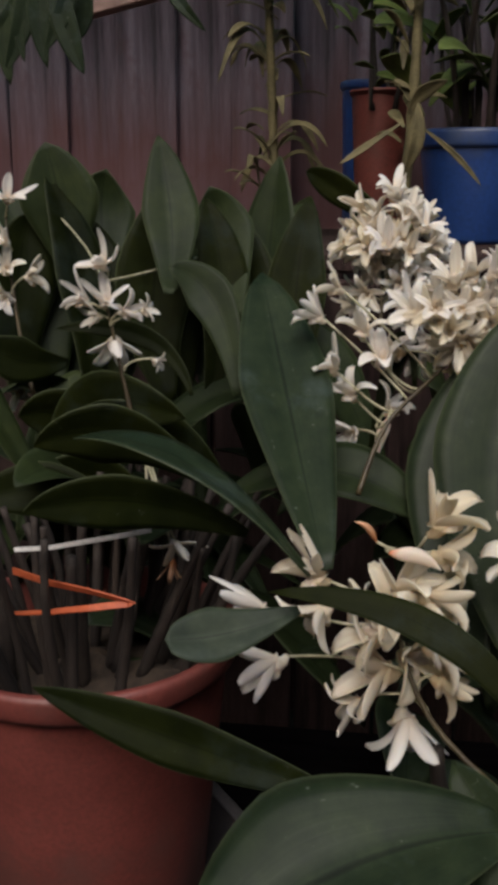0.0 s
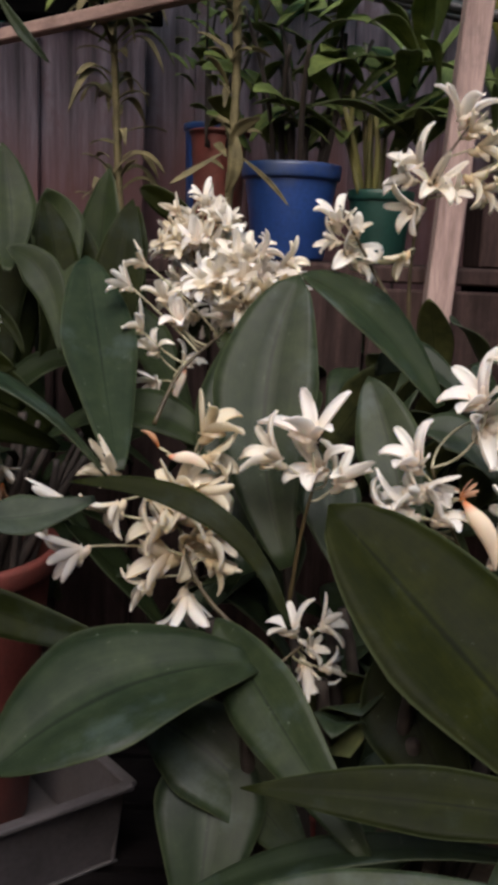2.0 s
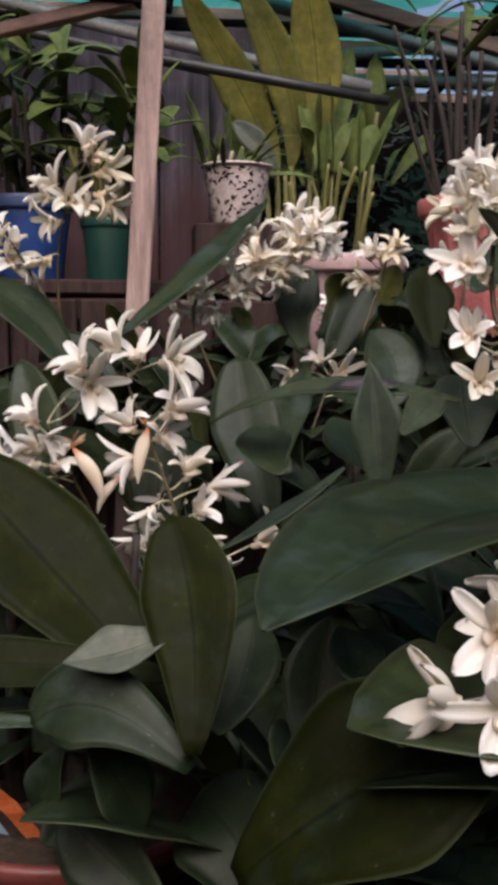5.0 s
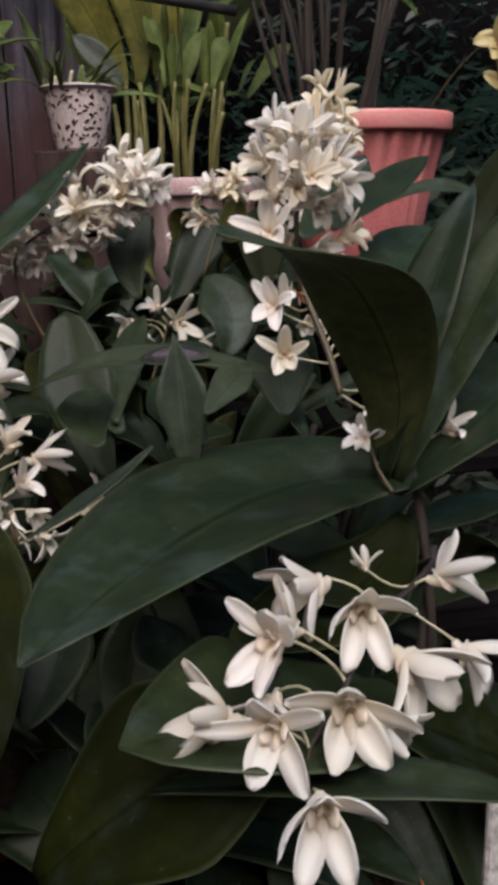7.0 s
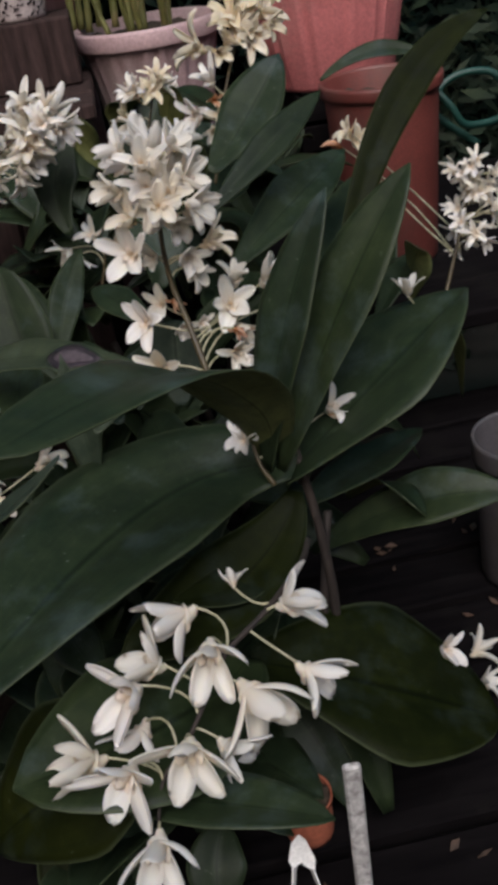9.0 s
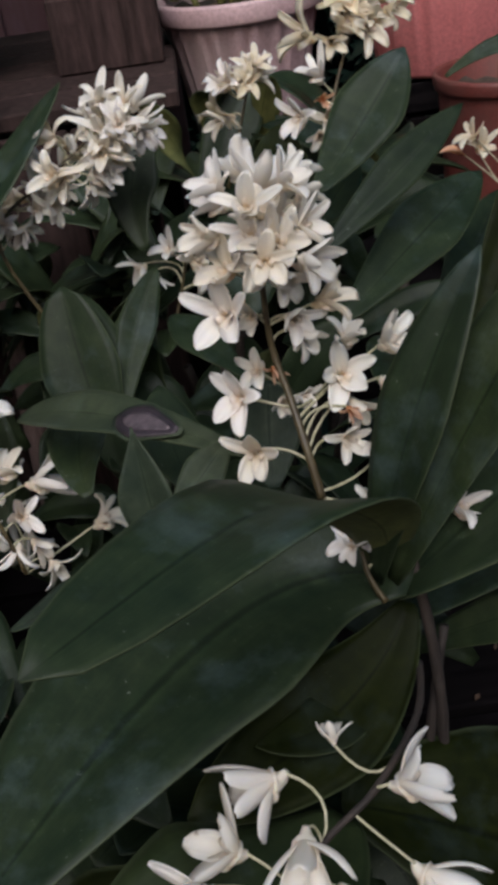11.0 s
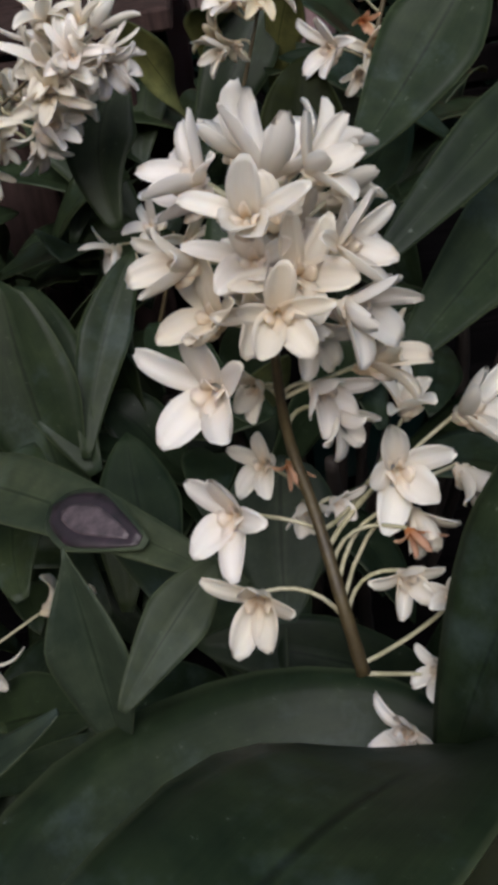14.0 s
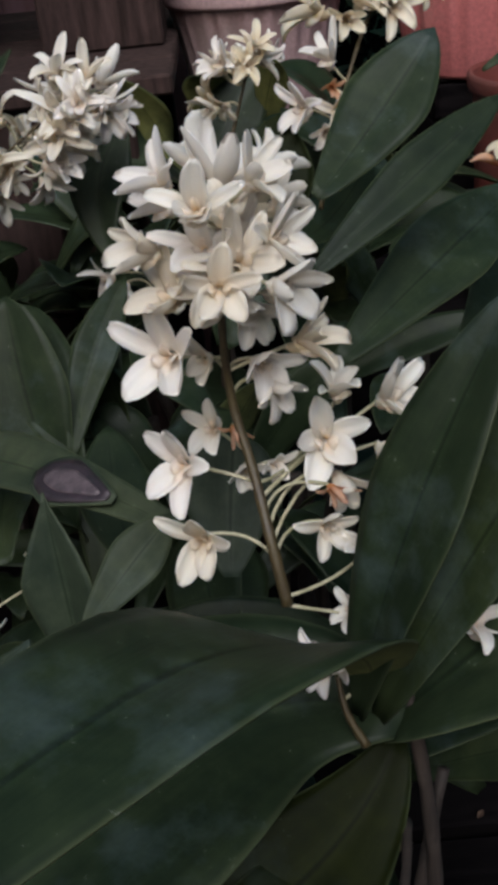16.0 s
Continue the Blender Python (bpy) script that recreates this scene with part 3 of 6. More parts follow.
def pot(name, at, r, h, mat, label, category="plant pot", taper=0.72, rim=0.05, flutes=0, depth=0.05, soil=0.03, sx=1.0, lip=0.0):
    """A turned plant pot with its rolled rim; at is the middle of its foot."""
    ob = thing(name, at, label, category)
    bm = bmesh.new()
    f = 1 if flutes else 0
    inner = r * 0.93
    lathe(bm, [(0.001, 0.0, 0), (r * taper * 0.96, 0.0, 0), (r * taper, 0.006, 0), (r * (taper + (0.93 - taper) * 0.5), h * 0.5, f), (r * 0.93, h - rim, f), (r * 0.93, h - rim + 0.002, 0)], at, 96 if flutes else 56, flutes, depth, sx)
    part("body", bm, mat, ob)
    bm = bmesh.new()
    lathe(bm, [(r * 0.93, h - rim, 0), (r * 0.985, h - rim + 0.001, 0), (r, h - rim + 0.005, 0), (r * 1.01, h - 0.004, 0), (r * 1.0, h, 0), (r * 0.955, h + 0.001, 0), (r * 0.935, h - 0.004, 0), (r * (taper + (0.93 - taper) * max(0, h - soil - 0.03) / h) * 0.96, h - soil - 0.03, 0)], at, 64, 0, 0, sx)
    part("rim", bm, mat, ob)
    bm = bmesh.new()
    rng = random.Random(int(r * 10000))
    inner *= 0.985 if soil < 0.025 else 0.97
    ring = lathe(bm, [(inner * k, h - soil, 0) for k in (1.0, 0.82, 0.64, 0.46, 0.28, 0.1, 0.002)], at, 32, 0, 0, sx)
    for rg in ring:
        for v in rg:
            v.co.z += rng.uniform(-0.006, 0.008)
    part("potting_mix", bm, SOIL, ob, "dark bark potting mix")
    return ob


# ---- ground, fence, bench and roof ----
bm = bmesh.new()
bmesh.ops.create_grid(bm, x_segments=60, y_segments=60, size=40)
for v in bm.verts:
    v.co.z += 0.015 * noise.noise(v.co * 1.7)
ground = tagged(part("ground", bm, GROUND, None), "dark bare earth under the plant benches", "ground", kind="structure")

# paling fence behind the benches: upright boards, the low run capped by a rail
fence = tagged(new("fence"), "weathered grey-mauve timber paling fence", "fence", kind="structure")
rng = random.Random(8)
board = []
for k in range(8):
    tall = 1.42 if k < 4 else 1.55
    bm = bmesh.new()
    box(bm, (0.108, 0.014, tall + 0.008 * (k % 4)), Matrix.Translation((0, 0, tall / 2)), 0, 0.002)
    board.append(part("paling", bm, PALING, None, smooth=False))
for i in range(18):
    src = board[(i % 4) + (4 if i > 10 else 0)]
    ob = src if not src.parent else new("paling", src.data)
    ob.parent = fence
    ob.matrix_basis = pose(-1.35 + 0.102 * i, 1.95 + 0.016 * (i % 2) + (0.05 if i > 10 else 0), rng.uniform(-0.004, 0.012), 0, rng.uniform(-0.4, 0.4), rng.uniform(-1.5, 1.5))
bm = bmesh.new()
box(bm, (1.15, 0.07, 0.035), Matrix.Translation((-0.82, 1.945, 1.445)), 0, 0.003)
part("capping", bm, DARKWOOD, fence, smooth=False)
for z in (0.45, 1.2):
    bm = bmesh.new()
    box(bm, (1.9, 0.045, 0.07), Matrix.Translation((-0.45, 2.055, z)), 0, 0.003)
    part("rail", bm, DARKWOOD, fence, smooth=False)

# leaning post and the low roof frame
post = tagged(new("post"), "leaning weathered timber post of the shade house", "post", kind="structure")
strut("shaft", (0.215, 1.243, 1.402), (0.127, 1.243, 0.000), 0.033, 0.033, WOOD, post)
roof_frame = tagged(new("roof_frame"), "timber and pipe frame of a low shade house", "roof frame", kind="structure")
strut("beam", (-0.560, 1.610, 1.300), (0.219, 1.268, 1.400), 0.024, 0.018, BEAM, roof_frame)
strut("beam", (-0.300, 1.360, 1.490), (0.240, 1.272, 1.396), 0.03, 0.036, DARKWOOD, roof_frame)
strut("pipe", (-1.160, 1.750, 1.780), (0.640, 1.750, 1.390), 0.013, 0, PIPE, roof_frame)
strut("pipe", (-0.900, 1.600, 1.611), (0.640, 1.600, 1.334), 0.009, 0, BLACK, roof_frame)
strut("pipe", (0.350, 2.100, 1.675), (1.700, 2.150, 1.440), 0.016, 0, PIPE, roof_frame)
strut("pipe", (0.100, 2.400, 1.553), (2.571, 2.400, 1.862), 0.014, 0, PIPE, roof_frame)
strut("pipe", (0.215, 2.500, 1.582), (2.703, 2.550, 1.640), 0.014, 0, PIPE, roof_frame)
strut("wire", (-0.538, 1.900, 1.640), (0.572, 1.900, 1.403), 0.006, 0, BLACK, roof_frame)
strut("beam", (0.400, 2.000, 1.683), (1.500, 2.000, 1.416), 0.03, 0.03, BEAM, roof_frame)
for k in range(7):
    strut("batten", (-0.6, 2.55 + 0.16 * k, 1.745 + 0.012 * (k % 3)), (2.9, 2.62 + 0.16 * k, 1.77 + 0.014 * (k % 2)), 0.022, 0.03, DARKWOOD if k % 2 else BEAM, roof_frame)
for x in (0.62, 1.05, 1.6):
    strut("rafter", (x, 1.9, 1.70), (x + 0.25, 3.6, 1.775), 0.03, 0.035, DARKWOOD, roof_frame)
shade_cloth = tagged(new("shade_cloth"), "torn turquoise shade cloth sagging over the pipes", "shade cloth", kind="structure")
rng = random.Random(21)
for k, (x0, x1, y0, y1, z) in enumerate(((-2.6, 0.35, 1.35, 2.3, 1.80), (0.30, 1.6, 1.45, 2.5, 1.83), (1.55, 3.4, 0.9, 2.6, 1.86), (-2.6, 0.3, 2.25, 3.6, 1.86), (0.25, 1.5, 2.45, 3.55, 1.90), (1.45, 3.4, 2.5, 3.5, 1.93))):
    bm = bmesh.new()
    bmesh.ops.create_grid(bm, x_segments=36, y_segments=26, size=0.5)
    for v in bm.verts:
        x, y = x0 + (v.co.x + 0.5) * (x1 - x0), y0 + (v.co.y + 0.5) * (y1 - y0)
        v.co = (x, y, z + 0.05 * noise.noise(Vector((x * 2.2, y * 2.2, k))) + 0.03 * noise.noise(Vector((x * 7, y * 3, k))) - 0.05 * math.sin(math.pi * (y - y0) / (y1 - y0)))
    holes = [f for f in bm.faces if noise.noise(f.calc_center_median() * 4.5 + Vector((3 * k, 0, 0))) > (0.30 if y0 > 2 else 0.42)]
    bmesh.ops.delete(bm, geom=holes, context="FACES")
    part("cloth_sheet", bm, CLOTH, shade_cloth)

# dense dark hedge closing the garden behind the shade house
rng = random.Random(31)
verts, faces = [], []
for i in range(26000):
    side = i % 3
    if side == 0:
        x, y, z = rng.uniform(-3.5, 4.0), 3.5 + rng.uniform(-0.25, 0.3), rng.uniform(0, 1) ** 0.8
        z *= 1.84 + 0.14 * noise.noise(Vector((x * 2.5, 0, 0)))
    elif side == 1:
        x, y, z = 2.6 + rng.uniform(-0.3, 0.4), rng.uniform(-0.5, 3.6), rng.uniform(0, 1.75)
    else:
        x, y, z = rng.uniform(0.9, 2.6), 2.3 + rng.uniform(-0.25, 0.9), rng.uniform(0, 1.35) * (1 + 0.2 * noise.noise(Vector((i * 0.001, 2, 2))))
    s, a, e = rng.uniform(0.02, 0.05), rng.uniform(0, 6.28), rng.uniform(-0.9, 0.9)
    d = Vector((math.cos(a) * math.cos(e), math.sin(a) * math.cos(e), math.sin(e)))
    w = d.orthogonal().normalized() * s * 0.3
    c = Vector((x, y, z))
    n = len(verts)
    verts += [c, c + d * s + w, c + d * s * 2.1, c + d * s - w]
    faces.append((n, n + 1, n + 2, n + 3))
me = bpy.data.meshes.new("hedge")
me.from_pydata(verts, [], faces)
me.materials.append(HEDGE)
hedge = tagged(new("hedge", me), "dense dark green hedge and shrubs in deep shade", "hedge", kind="stuff")
# dark walls added behind the hedge and at the side to cut off open sky
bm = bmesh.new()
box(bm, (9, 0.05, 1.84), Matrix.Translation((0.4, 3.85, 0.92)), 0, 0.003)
wall_far = tagged(part("wall_far", bm, DARKWOOD, None, smooth=False), "dark closing wall added behind the hedge, cutting off the sky", "wall", kind="structure")
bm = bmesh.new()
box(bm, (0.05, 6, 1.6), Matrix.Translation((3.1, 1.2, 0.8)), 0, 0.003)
wall_side = tagged(part("wall_side", bm, DARKWOOD, None, smooth=False), "dark closing wall added at the side of the yard", "wall", kind="structure")

# unseen timber walls added behind and beside the camera, blocking low sky light
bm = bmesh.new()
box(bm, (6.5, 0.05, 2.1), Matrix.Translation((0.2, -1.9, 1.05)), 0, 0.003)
wall_near = tagged(part("wall_near", bm, DARKWOOD, None, smooth=False), "added unseen wall behind the camera, blocking low sky light", "wall", kind="structure")
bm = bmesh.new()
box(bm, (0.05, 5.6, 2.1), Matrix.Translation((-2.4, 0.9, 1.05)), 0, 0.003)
wall_west = tagged(part("wall_west", bm, DARKWOOD, None, smooth=False), "added unseen wall at the bench end, blocking low sky light", "wall", kind="structure")

# low bench for the front pots
bench_front = thing("bench", (0.2, 0.75, 0.0), "low slatted bench under the orchids, coloured dark as in shade", "bench")
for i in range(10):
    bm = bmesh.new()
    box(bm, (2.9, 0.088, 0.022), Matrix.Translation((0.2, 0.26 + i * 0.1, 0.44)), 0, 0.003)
    part("slat", bm, DARKWOOD, bench_front, smooth=False)
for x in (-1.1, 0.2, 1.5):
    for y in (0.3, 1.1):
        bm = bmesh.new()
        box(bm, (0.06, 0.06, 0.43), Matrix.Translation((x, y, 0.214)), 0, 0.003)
        part("leg", bm, DARKWOOD, bench_front, smooth=False)

# raised bench along the fence, boarded in front
bench_back = thing("bench", (0.0, 1.5, 0.0), "boarded weathered timber bench with potted plants on top", "bench")
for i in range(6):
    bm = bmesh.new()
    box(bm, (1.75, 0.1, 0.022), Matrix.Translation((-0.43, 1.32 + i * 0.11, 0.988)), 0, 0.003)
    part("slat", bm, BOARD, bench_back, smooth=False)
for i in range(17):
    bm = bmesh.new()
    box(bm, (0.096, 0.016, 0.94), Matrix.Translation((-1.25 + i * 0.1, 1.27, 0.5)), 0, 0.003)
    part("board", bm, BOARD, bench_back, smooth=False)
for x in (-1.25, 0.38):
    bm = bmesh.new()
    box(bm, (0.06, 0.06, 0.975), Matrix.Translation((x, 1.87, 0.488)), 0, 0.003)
    part("leg", bm, DARKWOOD, bench_back, smooth=False)
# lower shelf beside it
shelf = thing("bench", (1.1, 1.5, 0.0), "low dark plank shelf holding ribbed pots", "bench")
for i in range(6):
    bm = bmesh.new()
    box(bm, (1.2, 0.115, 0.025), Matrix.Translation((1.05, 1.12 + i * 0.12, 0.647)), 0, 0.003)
    part("plank", bm, DARKWOOD, shelf, smooth=False)
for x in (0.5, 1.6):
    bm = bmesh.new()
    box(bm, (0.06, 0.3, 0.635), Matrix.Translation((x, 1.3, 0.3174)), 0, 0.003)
    part("leg", bm, DARKWOOD, shelf, smooth=False)


# ---- pots ----
pot("plant_pot", (-0.335, 0.875, 0.456), 0.122, 0.276, TERRACOTTA, "red plastic pot crowded with old brown canes", taper=0.74, rim=0.022, soil=0.03)
pot("plant_pot", (0.130, 0.690, 0.452), 0.150, 0.066, TERRACOTTA, "terracotta plastic pot tied with orange and blue tape", taper=0.8, rim=0.018, soil=0.03)
pot("plant_pot", (0.003, 1.520, 1.000), 0.075, 0.140, BLUE, "blue plastic pot of leafy canes on the back bench", taper=0.74, rim=0.022)
pot("plant_pot", (-0.116, 1.700, 1.000), 0.051, 0.206, TERRACOTTA, "small red plastic pot on the back bench", taper=0.7, rim=0.008)
pot("plant_pot", (-0.135, 1.800, 1.000), 0.050, 0.228, BLUE, "small blue plastic pot behind a red one", taper=0.8, rim=0.012)
pot("plant_pot", (0.139, 1.510, 1.000), 0.050, 0.106, GREEN, "dark green plastic pot on the back bench", taper=0.78, rim=0.015)
pot("ceramic_pot", (0.356, 1.510, 1.100), 0.062, 0.100, WHITEPOT, "pale pink ceramic pot with dark speckled marks", taper=0.66, rim=0.006, soil=0.012)
stand = thing("pot_stand", (0.345, 1.51, 0.999), "dark timber block under a ceramic pot", "block")
bm = bmesh.new()
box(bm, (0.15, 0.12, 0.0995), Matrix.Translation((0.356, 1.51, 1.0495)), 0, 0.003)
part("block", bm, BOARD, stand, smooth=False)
marks = bmesh.new()
rng = random.Random(77)
for i in range(300):
    a, hh = rng.uniform(0, 6.283), rng.uniform(0.03, 0.97)
    rr = 0.062 * (0.66 + 0.27 * hh + (0.135 * 0.12 * (hh - 0.5) / 0.44 if hh > 0.5 else 0)) + 0.0008
    zz = 1.100 + hh * 0.100
    ln, wd, sl = rng.uniform(0.002, 0.0058), rng.uniform(0.0012, 0.0027), rng.uniform(0, 3.14)
    ring = []
    for q in range(7):
        u, w = ln * math.cos(q * 0.898), wd * math.sin(q * 0.898)
        du, dv = u * math.cos(sl) - w * math.sin(sl), u * math.sin(sl) + w * math.cos(sl)
        aa = a + du / rr
        rz = rr + 0.062 * 0.27 * dv / 0.100
        ring.append(marks.verts.new((0.356 + rz * math.cos(aa), 1.51 + rz * math.sin(aa), zz + dv)))
    marks.faces.new(ring)
spots = part("speckle", marks, INK, [o for o in bpy.data.objects if o.name.startswith("ceramic_pot")][0], "dark brown speckles")
tagged(spots, kind="stuff")
pot("plant_pot", (0.552, 1.610, 0.840), 0.128, 0.215, MAUVE, "ribbed faded mauve plastic pot with tall olive leaves", taper=0.68, rim=0.03, flutes=36, depth=0.085, soil=0.02)
pot("plant_pot", (0.860, 1.570, 0.915), 0.160, 0.243, PINK, "ribbed pink plastic pot of tall canes", taper=0.66, rim=0.032, flutes=36, depth=0.085, soil=0.02)
pot("plant_pot", (0.880, 1.340, 0.660), 0.095, 0.290, TERRACOTTA, "brown-red plastic pot half full of dark mix", taper=0.8, rim=0.02, soil=0.03)
for x, y, z0, z1 in ((0.552, 1.610, 0.660, 0.840), (0.860, 1.570, 0.660, 0.915)):
    crate = thing("pot_stand", (x, y, z0), "dark slatted crate under a ribbed pot", "crate")
    count = 5
    step = (z1 - z0 - 0.002) / count
    for k in range(count):
        for q in range(4):
            bm = bmesh.new()
            box(bm, (0.17, 0.008, step * 0.82), Matrix.Translation((x, y, z0 + 0.001 + step * (k + 0.5))) @ Matrix.Rotation(radians(90 * q), 4, "Z") @ Matrix.Translation((0, 0.081, 0)), 0, 0.001)
            part("slat", bm, DARKWOOD, crate, smooth=False)
    for u, w in ((-1, -1), (-1, 1), (1, -1), (1, 1)):
        bm = bmesh.new()
        box(bm, (0.022, 0.022, z1 - z0 - 0.001), Matrix.Translation((x + u * 0.064, y + w * 0.064, (z0 + z1) / 2)), 0, 0.001)
        part("post", bm, DARKWOOD, crate, smooth=False)
    bm = bmesh.new()
    box(bm, (0.15, 0.15, 0.01), Matrix.Translation((x, y, z1 - 0.0065)), 0, 0.001)
    part("deck", bm, DARKWOOD, crate, smooth=False)

# ---- plants on the back bench ----
plant_blue = thing("potted_plant", (0.002, 1.516, 1.135), "leafy green plant with dark canes in a blue pot", "plant", "plants on the back bench")
canes(plant_blue, 12, (0.004, 1.516, 1.116), 0.045, 0.22, 5, 0.004, 0.4, CANE)
bush(plant_blue, 50, (-0.002, 1.524, 1.270), (0.08, 0.06, 0.12), 6, 0.04, 0.12, GARDEN, 0.7)
plant_green = thing("potted_plant", (0.127, 1.505, 1.117), "bushy plant with yellow-green canes in a dark green pot", "plant", "plants on the back bench")
canes(plant_green, 9, (0.128, 1.505, 1.100), 0.035, 0.13, 7, 0.005, 0.35, CANE_GREEN)
bush(plant_green, 42, (0.139, 1.505, 1.225), (0.07, 0.05, 0.07), 8, 0.042, 0.14, GARDEN, 0.7)
plant_red = thing("potted_plant", (-0.116, 1.654, 1.197), "small-leaved shrub in a red pot", "plant", "plants on the back bench")
canes(plant_red, 6, (-0.116, 1.651, 1.176), 0.025, 0.25, 9, 0.003, 0.3, CANE)
bush(plant_red, 40, (-0.123, 1.655, 1.346), (0.05, 0.05, 0.12), 10, 0.024, 0.045, GARDEN, 0.6)
plant_spot = thing("potted_plant", (0.333, 1.516, 1.172), "grassy plant with thin arching leaves in a ceramic pot", "plant", "plants on the back bench")
bush(plant_spot, 26, (0.333, 1.516, 1.160), (0.025, 0.025, 0.008), 11, 0.011, 0.15, GARDEN, 1.6, None, 0.2)
canes(plant_spot, 6, (0.333, 1.516, 1.158), 0.03, 0.07, 12, 0.004, 0.2, PEDICEL)
plant_tall = thing("potted_plant", (0.542, 1.598, 1.065), "tall orchid with broad olive-green leaves on yellow canes", "plant", "plants on the back bench")
leaf(plant_tall, (0.444, 1.668, 1.203), (0.394, 1.692, 1.335), (0.260, 1.633, 1.533), 0.091, (-0.202, -0.950, 0.236), mat=BRIGHT, blunt=0.5)
leaf(plant_tall, (0.473, 1.667, 1.219), (0.461, 1.670, 1.373), (0.362, 1.646, 1.560), 0.081, (-0.202, -0.950, 0.236), mat=BRIGHT, blunt=0.5)
leaf(plant_tall, (0.505, 1.666, 1.236), (0.524, 1.685, 1.389), (0.484, 1.670, 1.603), 0.104, (-0.202, -0.950, 0.236), mat=BRIGHT, blunt=0.5)
leaf(plant_tall, (0.546, 1.706, 1.195), (0.567, 1.743, 1.329), (0.610, 1.790, 1.475), 0.068, (-0.202, -0.950, 0.236), mat=GARDEN, blunt=0.5)
leaf(plant_tall, (0.583, 1.756, 1.212), (0.645, 1.787, 1.334), (0.670, 1.835, 1.477), 0.061, (-0.202, -0.950, 0.236), mat=GARDEN, blunt=0.5)
leaf(plant_tall, (0.600, 1.702, 1.206), (0.645, 1.714, 1.320), (0.722, 1.714, 1.381), 0.065, (-0.202, -0.950, 0.236), mat=OLIVE_SHADE, blunt=0.5)
leaf(plant_tall, (0.440, 1.618, 1.212), (0.403, 1.619, 1.256), (0.359, 1.629, 1.297), 0.047, (-0.202, -0.950, 0.236), mat=SILVER, blunt=0.5)
leaf(plant_tall, (0.438, 1.769, 1.200), (0.393, 1.785, 1.278), (0.360, 1.798, 1.344), 0.048, (-0.202, -0.950, 0.236), mat=GARDEN, blunt=0.5)
leaf(plant_tall, (0.684, 1.743, 1.202), (0.735, 1.747, 1.269), (0.774, 1.748, 1.303), 0.037, (-0.202, -0.950, 0.236), mat=GARDEN, blunt=0.5)
stalk(plant_tall, (0.443, 1.655, 1.054), (0.447, 1.670, 1.219), 0.0065, CANE_GREEN)
stalk(plant_tall, (0.476, 1.651, 1.054), (0.474, 1.667, 1.225), 0.0065, CANE_GREEN)
stalk(plant_tall, (0.502, 1.648, 1.049), (0.506, 1.666, 1.241), 0.0065, CANE_GREEN)
stalk(plant_tall, (0.526, 1.645, 1.049), (0.536, 1.657, 1.199), 0.0065, CANE_GREEN)
stalk(plant_tall, (0.456, 1.653, 1.048), (0.462, 1.666, 1.209), 0.0065, CANE_GREEN)
stalk(plant_tall, (0.594, 1.638, 1.050), (0.606, 1.660, 1.273), 0.0065, CANE_GREEN)
stalk(plant_tall, (0.606, 1.659, 1.203), (0.636, 1.665, 1.326), 0.0065, CANE_GREEN)
stalk(plant_tall, (0.430, 1.656, 1.054), (0.425, 1.667, 1.187), 0.0065, CANE_GREEN)
canes(plant_tall, 10, (0.543, 1.598, 1.041), 0.06, 0.16, 15, 0.005, 0.3, CANE_GREEN)
bush(plant_tall, 20, (0.575, 1.655, 1.180), (0.085, 0.05, 0.03), 16, 0.038, 0.17, GARDEN, 1.7, None, 0.25)
plant_pink = thing("potted_plant", (0.810, 1.554, 1.125), "bare tan canes with thin dark leaves in a pink pot", "plant", "plants on the back bench")
canes(plant_pink, 16, (0.811, 1.554, 1.102), 0.075, 0.34, 17, 0.0055, 0.35, CANE)
bush(plant_pink, 46, (0.859, 1.670, 1.485), (0.2, 0.12, 0.14), 18, 0.02, 0.22, GARDEN, 0.9)
plant_stem = thing("tall_cane", (-0.087, 1.401, 1.063), "tall jointed cane with dry brown sheaths", "plant", "bare canes by the fence")
stalk(plant_stem, (-0.090, 1.405, 1.000), (-0.081, 1.405, 1.286), 0.0065, DRYLEAF, (-0.098, 1.405, 1.432))
leaf(plant_stem, (-0.086, 1.394, 1.152), (-0.073, 1.384, 1.174), (-0.045, 1.374, 1.187), 0.020, (-0.009, -0.865, -0.502), mat=DRYLEAF)
leaf(plant_stem, (-0.093, 1.391, 1.143), (-0.133, 1.371, 1.116), (-0.165, 1.351, 1.094), 0.009, (0.178, -0.868, 0.464), mat=DRYLEAF)
leaf(plant_stem, (-0.077, 1.394, 1.141), (-0.034, 1.374, 1.108), (-0.002, 1.354, 1.071), 0.008, (-0.524, -0.850, -0.063), mat=DRYLEAF)
leaf(plant_stem, (-0.089, 1.391, 1.089), (-0.077, 1.381, 1.120), (-0.077, 1.381, 1.164), 0.020, (0.291, -0.939, -0.182), mat=DRYLEAF)
bush(plant_stem, 34, (-0.088, 1.405, 1.263), (0.008, 0.008, 0.16), 19, 0.014, 0.05, DRYLEAF, 0.9)
plant_fern = thing("tall_cane", (-0.265, 1.545, 1.092), "withered cane with drooping brown leaves", "plant", "bare canes by the fence")
stalk(plant_fern, (-0.256, 1.543, 0.995), (-0.268, 1.543, 1.250), 0.0065, DRYLEAF, (-0.278, 1.543, 1.463))
bush(plant_fern, 60, (-0.268, 1.543, 1.259), (0.012, 0.012, 0.2), 20, 0.014, 0.09, DRYLEAF, 0.5, None, 0.8)
bush(plant_fern, 12, (-0.276, 1.544, 1.404), (0.02, 0.02, 0.1), 22, 0.02, 0.12, GARDEN, 0.4, None, 0.9)
plant_hang = thing("hanging_plant", (-0.484, 1.245, 1.256), "dark strap leaves hanging from the roof", "plant")
